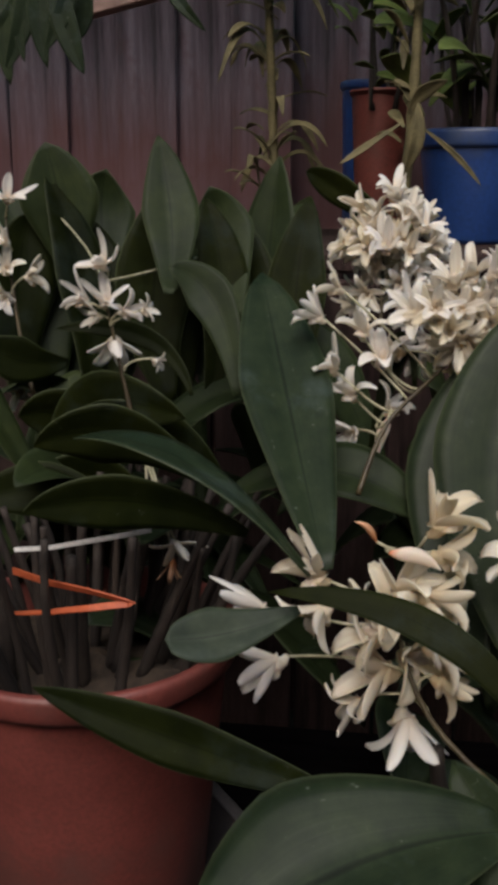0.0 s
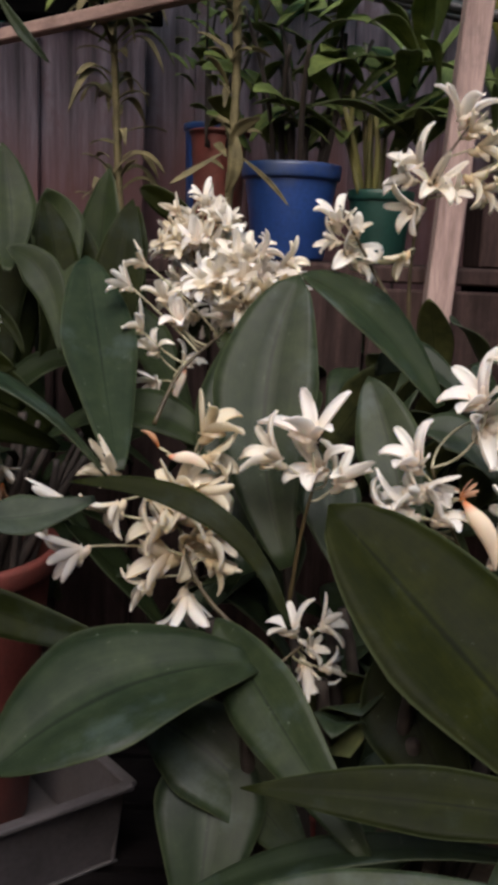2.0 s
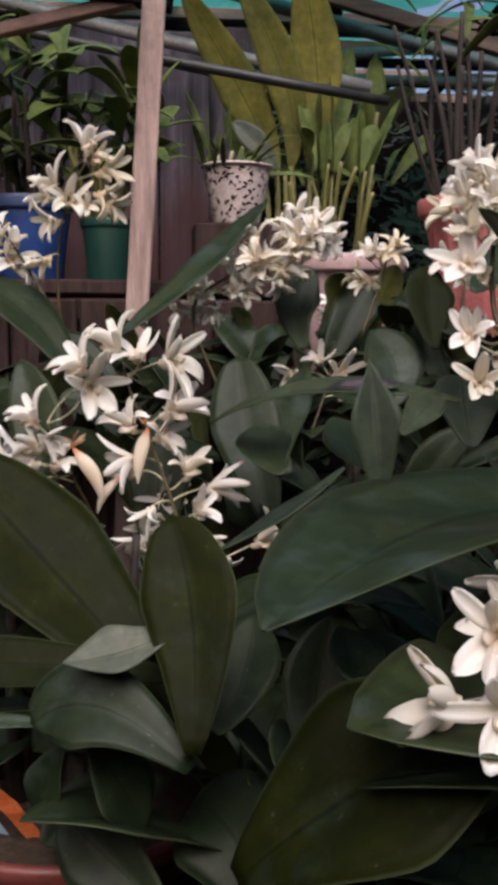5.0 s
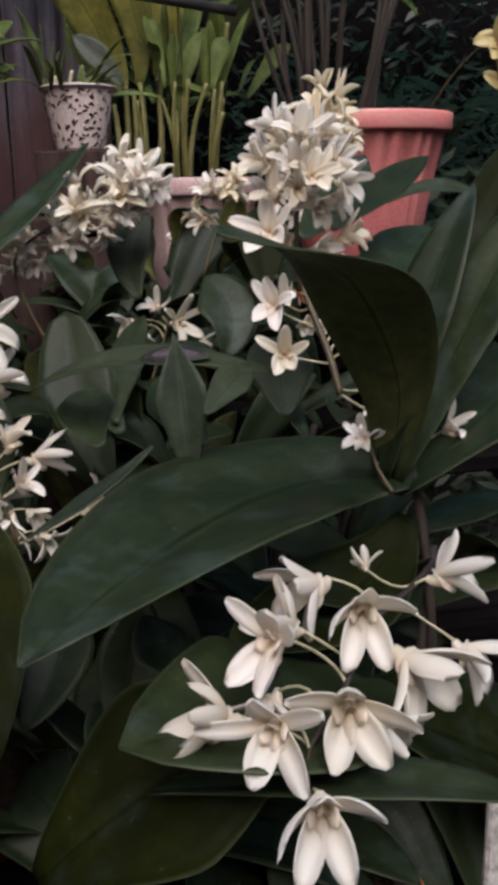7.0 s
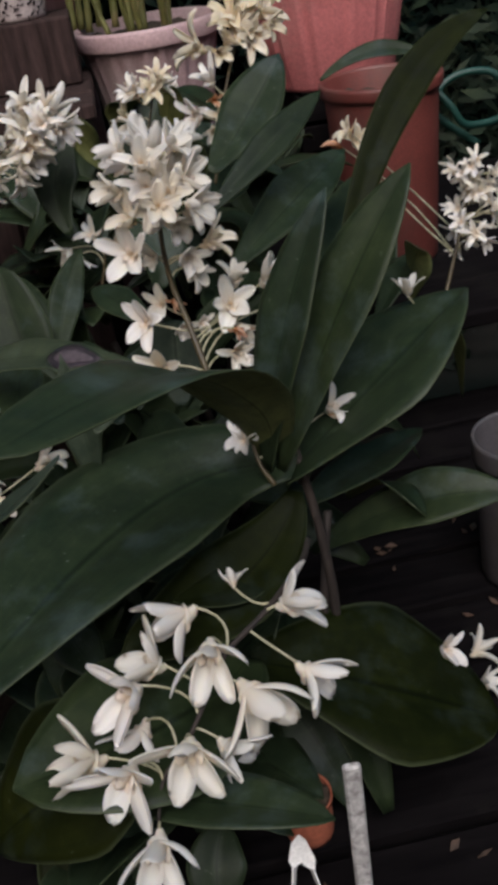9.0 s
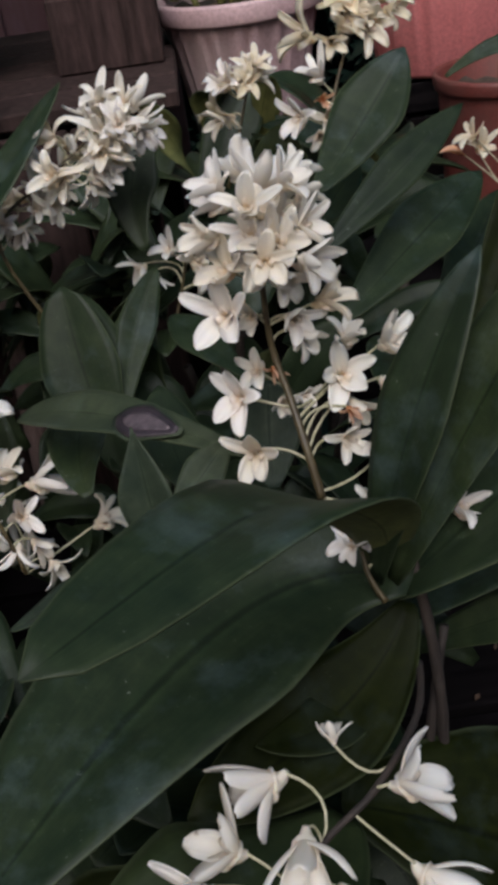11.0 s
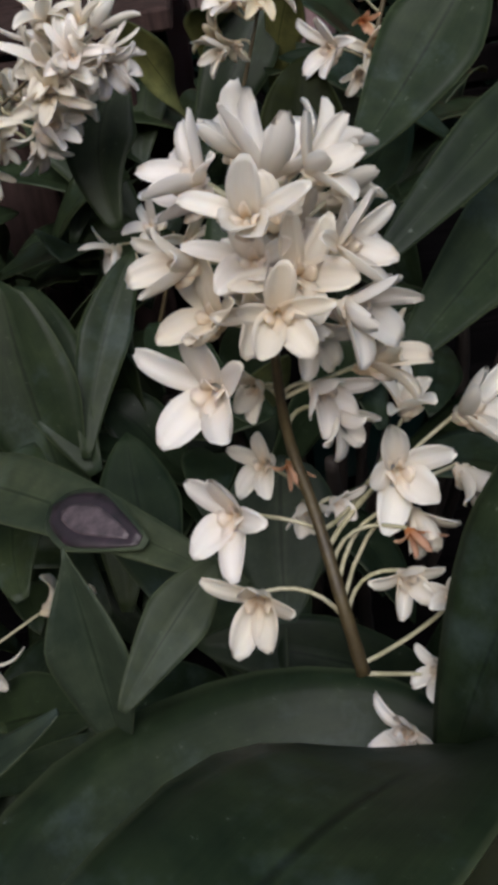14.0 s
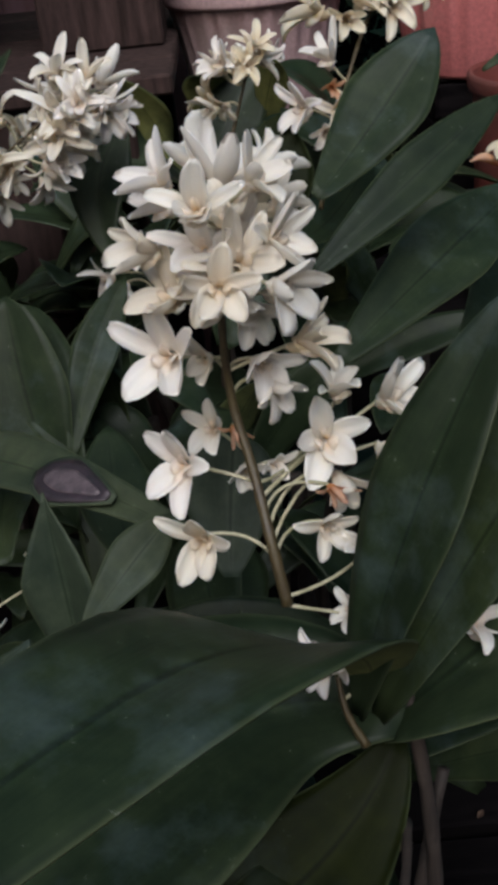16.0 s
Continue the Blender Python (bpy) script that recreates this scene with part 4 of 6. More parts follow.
leaf(plant_hang, (-0.452, 1.195, 1.307), (-0.438, 1.195, 1.235), (-0.417, 1.195, 1.177), 0.028, (0.088, -0.996, 0.021), mat=LEAF)
leaf(plant_hang, (-0.487, 1.195, 1.308), (-0.485, 1.195, 1.237), (-0.479, 1.195, 1.189), 0.014, (0.172, -0.985, 0.006), mat=LEAF)
leaf(plant_hang, (-0.413, 1.195, 1.296), (-0.432, 1.195, 1.246), (-0.457, 1.195, 1.199), 0.022, (0.156, -0.985, -0.078), mat=LEAF)
leaf(plant_hang, (-0.368, 1.245, 1.307), (-0.339, 1.245, 1.264), (-0.301, 1.245, 1.223), 0.016, (-0.097, -0.993, -0.073), mat=LEAF)
leaf(plant_hang, (-0.465, 1.195, 1.292), (-0.492, 1.195, 1.232), (-0.522, 1.195, 1.211), 0.023, (0.166, -0.978, -0.125), mat=LEAF)
leaf(plant_hang, (-0.441, 1.195, 1.297), (-0.461, 1.195, 1.247), (-0.455, 1.195, 1.183), 0.025, (0.175, -0.984, -0.028), mat=LEAF)
leaf(plant_hang, (-0.482, 1.195, 1.298), (-0.472, 1.195, 1.251), (-0.501, 1.195, 1.178), 0.028, (0.188, -0.981, -0.036), mat=LEAF)
leaf(plant_hang, (-0.430, 1.215, 1.302), (-0.421, 1.215, 1.244), (-0.440, 1.215, 1.207), 0.023, (0.133, -0.991, -0.018), mat=LEAF)
leaf(plant_hang, (-0.505, 1.195, 1.298), (-0.503, 1.195, 1.236), (-0.495, 1.195, 1.167), 0.026, (0.186, -0.983, 0.007), mat=LEAF)
stalk(plant_hang, (-0.451, 1.202, 1.308), (-0.465, 1.203, 1.810), 0.003, CANE)
stalk(plant_hang, (-0.368, 1.252, 1.307), (-0.465, 1.203, 1.810), 0.003, CANE)
spike_g = spike(plant_green, [(0.126, 1.505, 1.214), (0.115, 1.505, 1.258), (0.105, 1.505, 1.288)], 0.0012)
fl(spike_g, 0.090, 1.507, 1.288, -0.84, -0.29, 0.46, 0.038, 0, "half")
fl(spike_g, 0.101, 1.507, 1.292, -0.23, -0.38, 0.89, 0.034, 0, "cup")
fl(spike_g, 0.153, 1.507, 1.294, 0.76, -0.39, 0.52, 0.038, 0, "half")
fl(spike_g, 0.161, 1.508, 1.285, 0.80, -0.59, -0.04, 0.034, 0, "half")

spike_y = spike(plant_pink, [(0.960, 1.560, 1.130), (1.010, 1.500, 1.230), (1.060, 1.450, 1.275), (1.090, 1.440, 1.240)], 0.0016, label="pale yellow orchid spray with red lips")
fl(spike_y, 1.068, 1.440, 1.262, -0.5, -0.8, 0.3, 0.105, 0, "yellow")
fl(spike_y, 1.085, 1.440, 1.195, -0.4, -0.9, 0.0, 0.105, 30, "yellow")
fl(spike_y, 1.120, 1.440, 1.150, 0.0, -0.9, -0.2, 0.095, 10, "yellow")

# ---- front orchid, left clump ----
orchid_a = thing("orchid", (-0.007, 0.745, 0.622), "flowering white orchid with long leathery dark green leaves", "orchid", "orchids on the bench")
leaf(orchid_a, (-0.141, 0.761, 0.835), (-0.175, 0.881, 0.908), (-0.212, 1.005, 0.998), 0.074, (0.193, -0.779, 0.596), mat=LEAF, blunt=0.5)
leaf(orchid_a, (-0.150, 0.759, 0.831), (-0.231, 0.777, 0.896), (-0.311, 0.790, 0.906), 0.046, (0.300, -0.018, 0.954), mat=LEAF, fold=0.2)
leaf(orchid_a, (-0.155, 0.739, 0.817), (-0.198, 0.720, 0.807), (-0.232, 0.706, 0.808), 0.036, (-0.082, -0.754, 0.651), mat=PALE, blunt=0.35)
leaf(orchid_a, (-0.003, 0.677, 0.742), (-0.065, 0.706, 0.818), (-0.173, 0.729, 0.832), 0.023, (-0.309, -0.647, 0.697), mat=OLIVE_SHADE, fold=0.15)
leaf(orchid_a, (-0.127, 0.722, 0.701), (-0.214, 0.728, 0.722), (-0.326, 0.733, 0.754), 0.039, (0.224, -0.940, 0.257), mat=OLIVE_SHADE)
leaf(orchid_a, (-0.027, 0.690, 0.709), (-0.121, 0.653, 0.702), (-0.204, 0.609, 0.657), 0.128, (-0.185, -0.462, 0.868), mat=LEAF, blunt=0.65)
leaf(orchid_a, (0.049, 0.574, 0.632), (-0.009, 0.655, 0.682), (-0.058, 0.725, 0.730), 0.062, (-0.286, -0.854, 0.434), mat=LEAF)
leaf(orchid_a, (-0.064, 0.633, 0.518), (-0.057, 0.677, 0.587), (-0.055, 0.728, 0.640), 0.092, (-0.007, -0.926, 0.378), mat=LEAF)
leaf(orchid_a, (0.154, 0.556, 0.643), (0.035, 0.583, 0.629), (-0.088, 0.601, 0.564), 0.031, (-0.035, -0.312, 0.949), mat=LEAF, fold=0.35)
leaf(orchid_a, (-0.003, 0.781, 0.754), (-0.027, 0.844, 0.872), (-0.000, 0.897, 0.990), 0.098, (-0.104, -0.922, 0.372), mat=LEAF, blunt=0.5)
leaf(orchid_a, (-0.036, 0.798, 0.741), (-0.050, 0.871, 0.851), (-0.026, 0.920, 0.952), 0.085, (-0.244, -0.901, 0.357), mat=LEAF, blunt=0.5)
leaf(orchid_a, (0.128, 0.866, 0.880), (0.066, 0.900, 0.952), (0.002, 0.918, 0.990), 0.088, (0.281, -0.469, 0.838), mat=LEAF)
leaf(orchid_a, (0.102, 0.781, 0.753), (0.087, 0.837, 0.833), (0.065, 0.881, 0.903), 0.063, (-0.199, -0.910, 0.363), mat=LEAF)
leaf(orchid_a, (0.168, 0.926, 0.873), (0.119, 0.944, 0.913), (0.078, 0.940, 0.896), 0.043, (-0.018, -0.767, 0.642), mat=LEAF)
leaf(orchid_a, (0.040, 0.781, 0.755), (0.033, 0.819, 0.794), (0.030, 0.858, 0.836), 0.058, (-0.007, -0.926, 0.378), mat=LEAF)
leaf(orchid_a, (0.229, 0.547, 0.638), (0.123, 0.626, 0.736), (0.021, 0.690, 0.833), 0.125, (0.271, -0.798, 0.538), mat=OLIVE_SHADE, blunt=0.5)
leaf(orchid_a, (0.233, 0.531, 0.676), (0.105, 0.550, 0.686), (-0.034, 0.567, 0.682), 0.047, (-0.157, -0.705, 0.692), mat=OLIVE_SHADE, fold=0.3, blunt=0.8)
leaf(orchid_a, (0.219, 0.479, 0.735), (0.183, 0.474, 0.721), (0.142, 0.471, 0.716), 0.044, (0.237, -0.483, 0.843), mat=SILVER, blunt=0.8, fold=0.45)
leaf(orchid_a, (0.230, 0.429, 0.665), (0.232, 0.479, 0.743), (0.218, 0.529, 0.806), 0.075, (-0.199, -0.875, 0.441), mat=OLIVE_SHADE, blunt=0.45)
leaf(orchid_a, (0.229, 0.437, 0.651), (0.167, 0.470, 0.683), (0.118, 0.486, 0.665), 0.072, (0.039, -0.761, 0.647), mat=LEAF, blunt=0.5)
leaf(orchid_a, (0.158, 0.492, 0.650), (0.178, 0.496, 0.614), (0.198, 0.500, 0.574), 0.057, (0.186, -0.704, 0.685), mat=LEAF, blunt=0.8, fold=0.4)
leaf(orchid_a, (0.139, 0.501, 0.639), (0.125, 0.508, 0.611), (0.121, 0.514, 0.577), 0.036, (-0.326, -0.825, 0.462), mat=LEAF)
leaf(orchid_a, (0.143, 0.513, 0.651), (0.035, 0.519, 0.650), (-0.063, 0.520, 0.620), 0.026, (-0.052, -0.489, 0.871), mat=LEAF, fold=0.3)
leaf(orchid_a, (0.338, 0.835, 0.723), (0.315, 0.878, 0.814), (0.305, 0.921, 0.905), 0.086, (-0.155, -0.919, 0.362), mat=LEAF, blunt=0.42)
leaf(orchid_a, (0.171, 0.851, 0.929), (0.257, 0.905, 0.998), (0.343, 0.963, 1.085), 0.055, (-0.526, -0.561, 0.639), mat=LEAF)
leaf(orchid_a, (0.206, 0.760, 0.704), (0.212, 0.812, 0.775), (0.216, 0.848, 0.852), 0.074, (-0.059, -0.945, 0.322), mat=LEAF)
leaf(orchid_a, (0.126, 0.612, 0.632), (0.091, 0.661, 0.679), (0.074, 0.698, 0.725), 0.081, (-0.246, -0.885, 0.396), mat=OLIVE_SHADE)
leaf(orchid_a, (0.172, 0.817, 0.826), (0.144, 0.843, 0.857), (0.108, 0.845, 0.862), 0.044, (-0.058, -0.713, 0.698), mat=LEAF)
leaf(orchid_a, (0.391, 0.971, 0.910), (0.385, 1.010, 0.964), (0.414, 1.033, 1.007), 0.063, (-0.102, -0.938, 0.332), mat=LEAF)
leaf(orchid_a, (0.479, 0.902, 0.849), (0.491, 0.927, 0.893), (0.469, 0.966, 0.934), 0.083, (0.090, -0.906, 0.413), mat=LEAF)
leaf(orchid_a, (0.532, 0.906, 0.914), (0.534, 0.943, 0.965), (0.543, 0.980, 1.013), 0.066, (-0.004, -0.944, 0.331), mat=OLIVE_SHADE)
leaf(orchid_a, (0.326, 0.498, 0.608), (0.330, 0.526, 0.663), (0.348, 0.552, 0.718), 0.061, (-0.099, -0.903, 0.419), mat=LEAF)
leaf(orchid_a, (0.371, 0.445, 0.696), (0.352, 0.469, 0.708), (0.340, 0.494, 0.729), 0.047, (0.288, -0.820, 0.495), mat=LEAF)
leaf(orchid_a, (0.256, 0.383, 0.603), (0.329, 0.364, 0.670), (0.419, 0.362, 0.718), 0.130, (0.036, -0.546, 0.837), mat=OLIVE_SHADE, blunt=0.5)
leaf(orchid_a, (0.249, 0.492, 0.650), (0.274, 0.534, 0.676), (0.287, 0.578, 0.711), 0.062, (-0.284, -0.867, 0.410), mat=LEAF)
leaf(orchid_a, (0.116, 0.569, 0.522), (0.147, 0.589, 0.539), (0.218, 0.604, 0.558), 0.062, (0.116, -0.710, 0.694), mat=LEAF)
leaf(orchid_a, (0.215, 0.495, 0.506), (0.168, 0.525, 0.536), (0.131, 0.553, 0.560), 0.070, (-0.277, -0.758, 0.591), mat=LEAF)
leaf(orchid_a, (0.216, 0.513, 0.628), (0.161, 0.522, 0.655), (0.114, 0.523, 0.627), 0.072, (-0.070, -0.597, 0.799), mat=LEAF)
leaf(orchid_a, (0.017, 0.669, 0.559), (-0.049, 0.701, 0.620), (-0.117, 0.729, 0.648), 0.084, (0.037, -0.803, 0.595), mat=LEAF)

# ---- front spikes ----
spike_a = spike(orchid_a, [(-0.015, 0.723, 0.700), (-0.071, 0.753, 0.741), (-0.094, 0.783, 0.800), (-0.076, 0.793, 0.853)], 0.0017, label="creamy white orchid spray with an orange bud")
fl(spike_a, -0.074, 0.768, 0.867, 0.48, 0.00, 0.88, 0.074, 0, "creamcup")
fl(spike_a, -0.069, 0.769, 0.848, 1.00, -0.08, 0.05, 0.060, 20, "cream")
fl(spike_a, -0.098, 0.768, 0.845, 0.91, -0.12, -0.39, 0.040, 0, "bud")
fl(spike_a, -0.111, 0.766, 0.855, -0.81, -0.16, 0.56, 0.022, 0, "agedbud")
fl(spike_a, -0.143, 0.767, 0.829, -0.79, -0.08, 0.61, 0.064, 0, "creamcup")
fl(spike_a, -0.182, 0.769, 0.804, -0.95, -0.10, 0.28, 0.059, 10, "half")
fl(spike_a, -0.142, 0.770, 0.805, -0.73, -0.29, -0.62, 0.049, 0, "cup")
fl(spike_a, -0.172, 0.770, 0.766, -0.91, -0.25, -0.34, 0.060, 0, "half")
fl(spike_a, -0.094, 0.774, 0.819, 0.36, -0.33, 0.87, 0.070, 0, "creamcup")
fl(spike_a, -0.076, 0.770, 0.819, 0.99, -0.13, 0.07, 0.067, 0, "cream")
fl(spike_a, -0.103, 0.773, 0.791, -0.88, -0.34, 0.31, 0.065, 0, "cream")
fl(spike_a, -0.100, 0.774, 0.763, -0.93, -0.33, 0.15, 0.078, 20, "cream")
fl(spike_a, -0.085, 0.778, 0.772, 0.72, -0.69, 0.08, 0.078, 0, "cream")
fl(spike_a, -0.070, 0.770, 0.782, 0.99, -0.09, -0.04, 0.063, -20, "cream")
fl(spike_a, -0.064, 0.770, 0.760, 0.88, -0.16, -0.45, 0.051, 0, "creamcup")
fl(spike_a, -0.085, 0.773, 0.728, 0.20, -0.30, -0.93, 0.069, 0, "half")
fl(spike_a, -0.117, 0.772, 0.739, -0.79, -0.30, -0.54, 0.055, 0, "cup")
fl(spike_a, -0.060, 0.768, 0.662, -0.32, -0.33, -0.89, 0.038, 0, "agedbud")
fl(spike_a, -0.041, 0.766, 0.624, 0.45, -0.15, -0.88, 0.043, 0, "bud")
fl(spike_a, -0.094, 0.776, 0.800, -0.06, -0.61, 0.79, 0.068, 30, "cream")
fl(spike_a, -0.084, 0.772, 0.795, 0.86, -0.28, 0.43, 0.063, 50, "cream")
spike_a2 = spike(orchid_a, [(-0.016, 0.715, 0.688), (-0.001, 0.725, 0.701), (0.014, 0.730, 0.711)], 0.0015)
fl(spike_a2, 0.003, 0.725, 0.722, -0.45, -0.05, 0.89, 0.049, 0, "cup")
fl(spike_a2, 0.024, 0.726, 0.727, 0.77, -0.05, 0.63, 0.045, 0, "half")
fl(spike_a2, 0.013, 0.731, 0.691, 0.24, -0.37, -0.90, 0.055, 0, "cup")
fl(spike_a2, 0.028, 0.726, 0.693, 0.99, -0.06, 0.12, 0.036, 0, "half")
fl(spike_a2, 0.015, 0.729, 0.706, 0.71, -0.50, 0.49, 0.036, 0, "cup")
spike_b = spike(orchid_a, [(-0.002, 0.771, 0.712), (0.005, 0.761, 0.785), (0.014, 0.756, 0.834)], 0.0017)
fl(spike_b, -0.015, 0.757, 0.850, -0.80, -0.04, 0.60, 0.067, 0, "cup")
fl(spike_b, 0.010, 0.757, 0.867, -0.14, -0.05, 0.99, 0.086, 0, "half")
fl(spike_b, 0.020, 0.765, 0.841, -0.58, -0.49, 0.65, 0.074, 0, "cup")
fl(spike_b, 0.032, 0.759, 0.833, 0.54, -0.01, 0.84, 0.064, 0, "half")
spike_c = spike(orchid_a, [(0.242, 0.728, 0.708), (0.220, 0.748, 0.786), (0.187, 0.763, 0.872), (0.176, 0.768, 0.912)], 0.0017)
fl(spike_c, 0.173, 0.756, 0.920, -0.40, -0.05, 0.91, 0.072, 0, "cup")
fl(spike_c, 0.192, 0.761, 0.912, -0.21, -0.41, 0.89, 0.060, 0, "open")
fl(spike_c, 0.222, 0.768, 0.910, 0.82, -0.48, 0.31, 0.086, 10, "open")
fl(spike_c, 0.222, 0.762, 0.861, 0.80, -0.14, 0.58, 0.080, 0, "half")
fl(spike_c, 0.187, 0.760, 0.845, -0.64, -0.32, 0.70, 0.060, 0, "cup")
fl(spike_c, 0.201, 0.755, 0.837, -0.13, -0.14, -0.98, 0.051, 0, "bud")
fl(spike_c, 0.199, 0.757, 0.847, -0.32, -0.35, 0.88, 0.026, 0, "aged")
fl(spike_c, 0.187, 0.761, 0.812, -0.95, -0.26, -0.17, 0.081, 0, "cup")
fl(spike_c, 0.172, 0.755, 0.791, -0.43, -0.12, -0.90, 0.043, 0, "bud")
fl(spike_c, 0.213, 0.765, 0.834, 0.81, -0.45, 0.38, 0.060, 0, "half")
fl(spike_c, 0.239, 0.760, 0.798, 0.37, -0.08, 0.92, 0.062, 0, "cup")
fl(spike_c, 0.264, 0.767, 0.782, 0.99, -0.11, 0.12, 0.068, 0, "half")
fl(spike_c, 0.312, 0.767, 0.726, 0.82, -0.09, 0.57, 0.068, 0, "cup")
fl(spike_c, 0.211, 0.803, 0.737, -0.74, -0.28, 0.62, 0.058, 0, "back")
fl(spike_c, 0.230, 0.807, 0.692, -0.04, -0.64, -0.76, 0.065, 0, "back")
fl(spike_c, 0.216, 0.806, 0.761, 0.50, -0.66, 0.56, 0.058, 0, "back")
fl(spike_c, 0.225, 0.805, 0.728, 0.78, -0.52, -0.36, 0.055, 0, "back")
fl(spike_c, 0.203, 0.747, 0.763, -0.49, -0.50, -0.71, 0.058, 0, "cup")
fl(spike_c, 0.238, 0.738, 0.731, -0.27, -0.53, -0.80, 0.051, 0, "cup")
fl(spike_c, 0.194, 0.744, 0.736, -0.73, -0.46, -0.51, 0.053, 0, "half")
fl(spike_c, 0.249, 0.742, 0.763, 0.43, -0.76, 0.49, 0.055, 0, "half")
fl(spike_c, 0.257, 0.737, 0.736, 0.67, -0.62, -0.41, 0.048, 0, "cup")
fl(spike_c, 0.268, 0.732, 0.712, 0.51, -0.60, -0.61, 0.050, 0, "cup")
fl(spike_c, 0.222, 0.743, 0.750, -0.10, -0.96, -0.27, 0.050, 0, "half")
spike_c2 = spike(orchid_a, [(0.176, 0.774, 0.696), (0.140, 0.769, 0.768), (0.119, 0.764, 0.812), (0.105, 0.759, 0.848)], 0.0016)
fl(spike_c2, 0.094, 0.754, 0.851, -0.53, -0.11, 0.84, 0.073, 0, "cup")
fl(spike_c2, 0.089, 0.754, 0.812, -0.97, -0.12, 0.22, 0.074, 0, "cup")
fl(spike_c2, 0.103, 0.751, 0.788, 0.79, -0.25, -0.55, 0.040, 0, "bud")
fl(spike_c2, 0.102, 0.758, 0.833, 0.81, -0.57, -0.13, 0.055, 0, "cup")
fl(spike_c2, 0.133, 0.751, 0.818, 0.34, -0.14, -0.93, 0.061, 0, "bud")
fl(spike_c2, 0.129, 0.754, 0.827, 0.57, -0.35, 0.74, 0.029, 0, "aged")
fl(spike_c2, 0.140, 0.756, 0.903, -0.62, -0.21, 0.76, 0.073, 0, "cup")
fl(spike_c2, 0.144, 0.772, 0.884, 0.43, -0.90, -0.09, 0.077, 0, "half")
fl(spike_c2, 0.111, 0.756, 0.808, 0.47, -0.34, 0.82, 0.058, 0, "cup")
fl(spike_c2, 0.094, 0.753, 0.827, -0.83, -0.11, 0.55, 0.060, 0, "half")
fl(spike_c2, 0.069, 0.750, 0.814, -0.96, -0.07, 0.26, 0.052, 0, "cup")
orchid_c = thing("orchid", (0.091, 0.946, 0.625), "white orchid sprays rising above dark foliage", "orchid", "orchids on the bench")
spike_d = spike(orchid_c, [(0.115, 0.924, 0.906), (0.104, 0.924, 0.954), (0.104, 0.925, 1.025), (0.119, 0.915, 1.084), (0.146, 0.910, 1.129)], 0.0017)
fl(spike_d, 0.136, 0.912, 1.130, 0.15, -0.12, 0.98, 0.065, 0, "cup")
fl(spike_d, 0.154, 0.916, 1.107, 0.91, -0.34, 0.23, 0.062, 0, "cream")
fl(spike_d, 0.145, 0.915, 1.119, 0.63, -0.41, 0.66, 0.050, 0, "creamcup")
fl(spike_d, 0.102, 0.915, 1.091, -0.69, -0.24, 0.68, 0.065, 0, "half")
fl(spike_d, 0.095, 0.912, 1.078, -0.98, -0.14, 0.13, 0.054, 0, "cup")
fl(spike_d, 0.116, 0.919, 1.073, 0.22, -0.80, 0.56, 0.058, 0, "half")
fl(spike_d, 0.102, 0.907, 1.052, -0.90, -0.37, -0.20, 0.058, 0, "cup")
fl(spike_d, 0.151, 0.916, 1.082, 0.89, -0.40, -0.22, 0.055, 0, "cream")
fl(spike_d, 0.160, 0.914, 1.072, 0.95, -0.23, -0.24, 0.055, 0, "cream")
fl(spike_d, 0.093, 0.904, 1.011, -0.68, -0.27, -0.69, 0.044, 0, "creamcup")
fl(spike_d, 0.135, 0.917, 1.068, 0.60, -0.77, 0.22, 0.044, 0, "cup")
spike_d2 = spike(orchid_c, [(0.111, 0.924, 0.930), (0.078, 0.944, 0.984), (0.049, 0.949, 1.032), (0.036, 0.954, 1.055)], 0.0017)
fl(spike_d2, 0.036, 0.953, 1.036, -0.25, -0.25, 0.94, 0.057, 0, "cup")
fl(spike_d2, 0.047, 0.959, 1.010, 0.39, -0.77, 0.50, 0.065, 0, "half")
fl(spike_d2, 0.058, 0.954, 1.002, 0.94, -0.35, -0.05, 0.049, 0, "cup")
fl(spike_d2, 0.034, 0.951, 1.022, -0.98, -0.16, 0.15, 0.049, 0, "half")
fl(spike_d2, 0.049, 0.955, 1.030, 0.54, -0.44, 0.72, 0.049, 0, "cup")
orchid_d = thing("orchid", (-0.084, 1.093, 0.621), "white orchid with a crowded round head of flowers", "orchid", "orchids on the bench")
spike_e = spike(orchid_d, [(-0.109, 1.091, 0.903), (-0.111, 1.111, 0.969), (-0.109, 1.142, 1.036)], 0.0017)
cluster(spike_e, 3, 60, (-0.106, 1.123, 0.983), (-0.100, 1.143, 1.043), 0.055, 0.046, ("half", "cup", "cup", "creamcup"), (0.000, -0.380, 0.400))
spike_e2 = spike(orchid_d, [(-0.123, 0.851, 0.857), (-0.104, 0.891, 0.900), (-0.064, 0.921, 0.938), (-0.028, 0.951, 0.983)], 0.0017)
cluster(spike_e2, 5, 44, (-0.073, 0.923, 0.957), (-0.028, 0.953, 0.993), 0.040, 0.046, ("half", "cup", "creamcup"), (0.000, -0.600, 0.250))
fl(spike_e2, -0.108, 0.927, 0.940, -0.18, -0.45, 0.88, 0.055, 0, "cup")
fl(spike_e2, -0.145, 0.924, 0.934, -0.56, -0.15, 0.82, 0.049, 0, "half")
fl(spike_e2, -0.131, 0.927, 0.913, -0.46, -0.52, 0.72, 0.047, 0, "cup")
fl(spike_e2, -0.130, 0.927, 0.884, -0.77, -0.61, -0.22, 0.045, 0, "half")
fl(spike_e2, -0.104, 0.924, 0.903, 0.63, -0.19, 0.75, 0.044, 0, "cup")
fl(spike_e2, -0.103, 0.921, 0.894, -0.21, -0.26, -0.94, 0.033, 0, "bud")
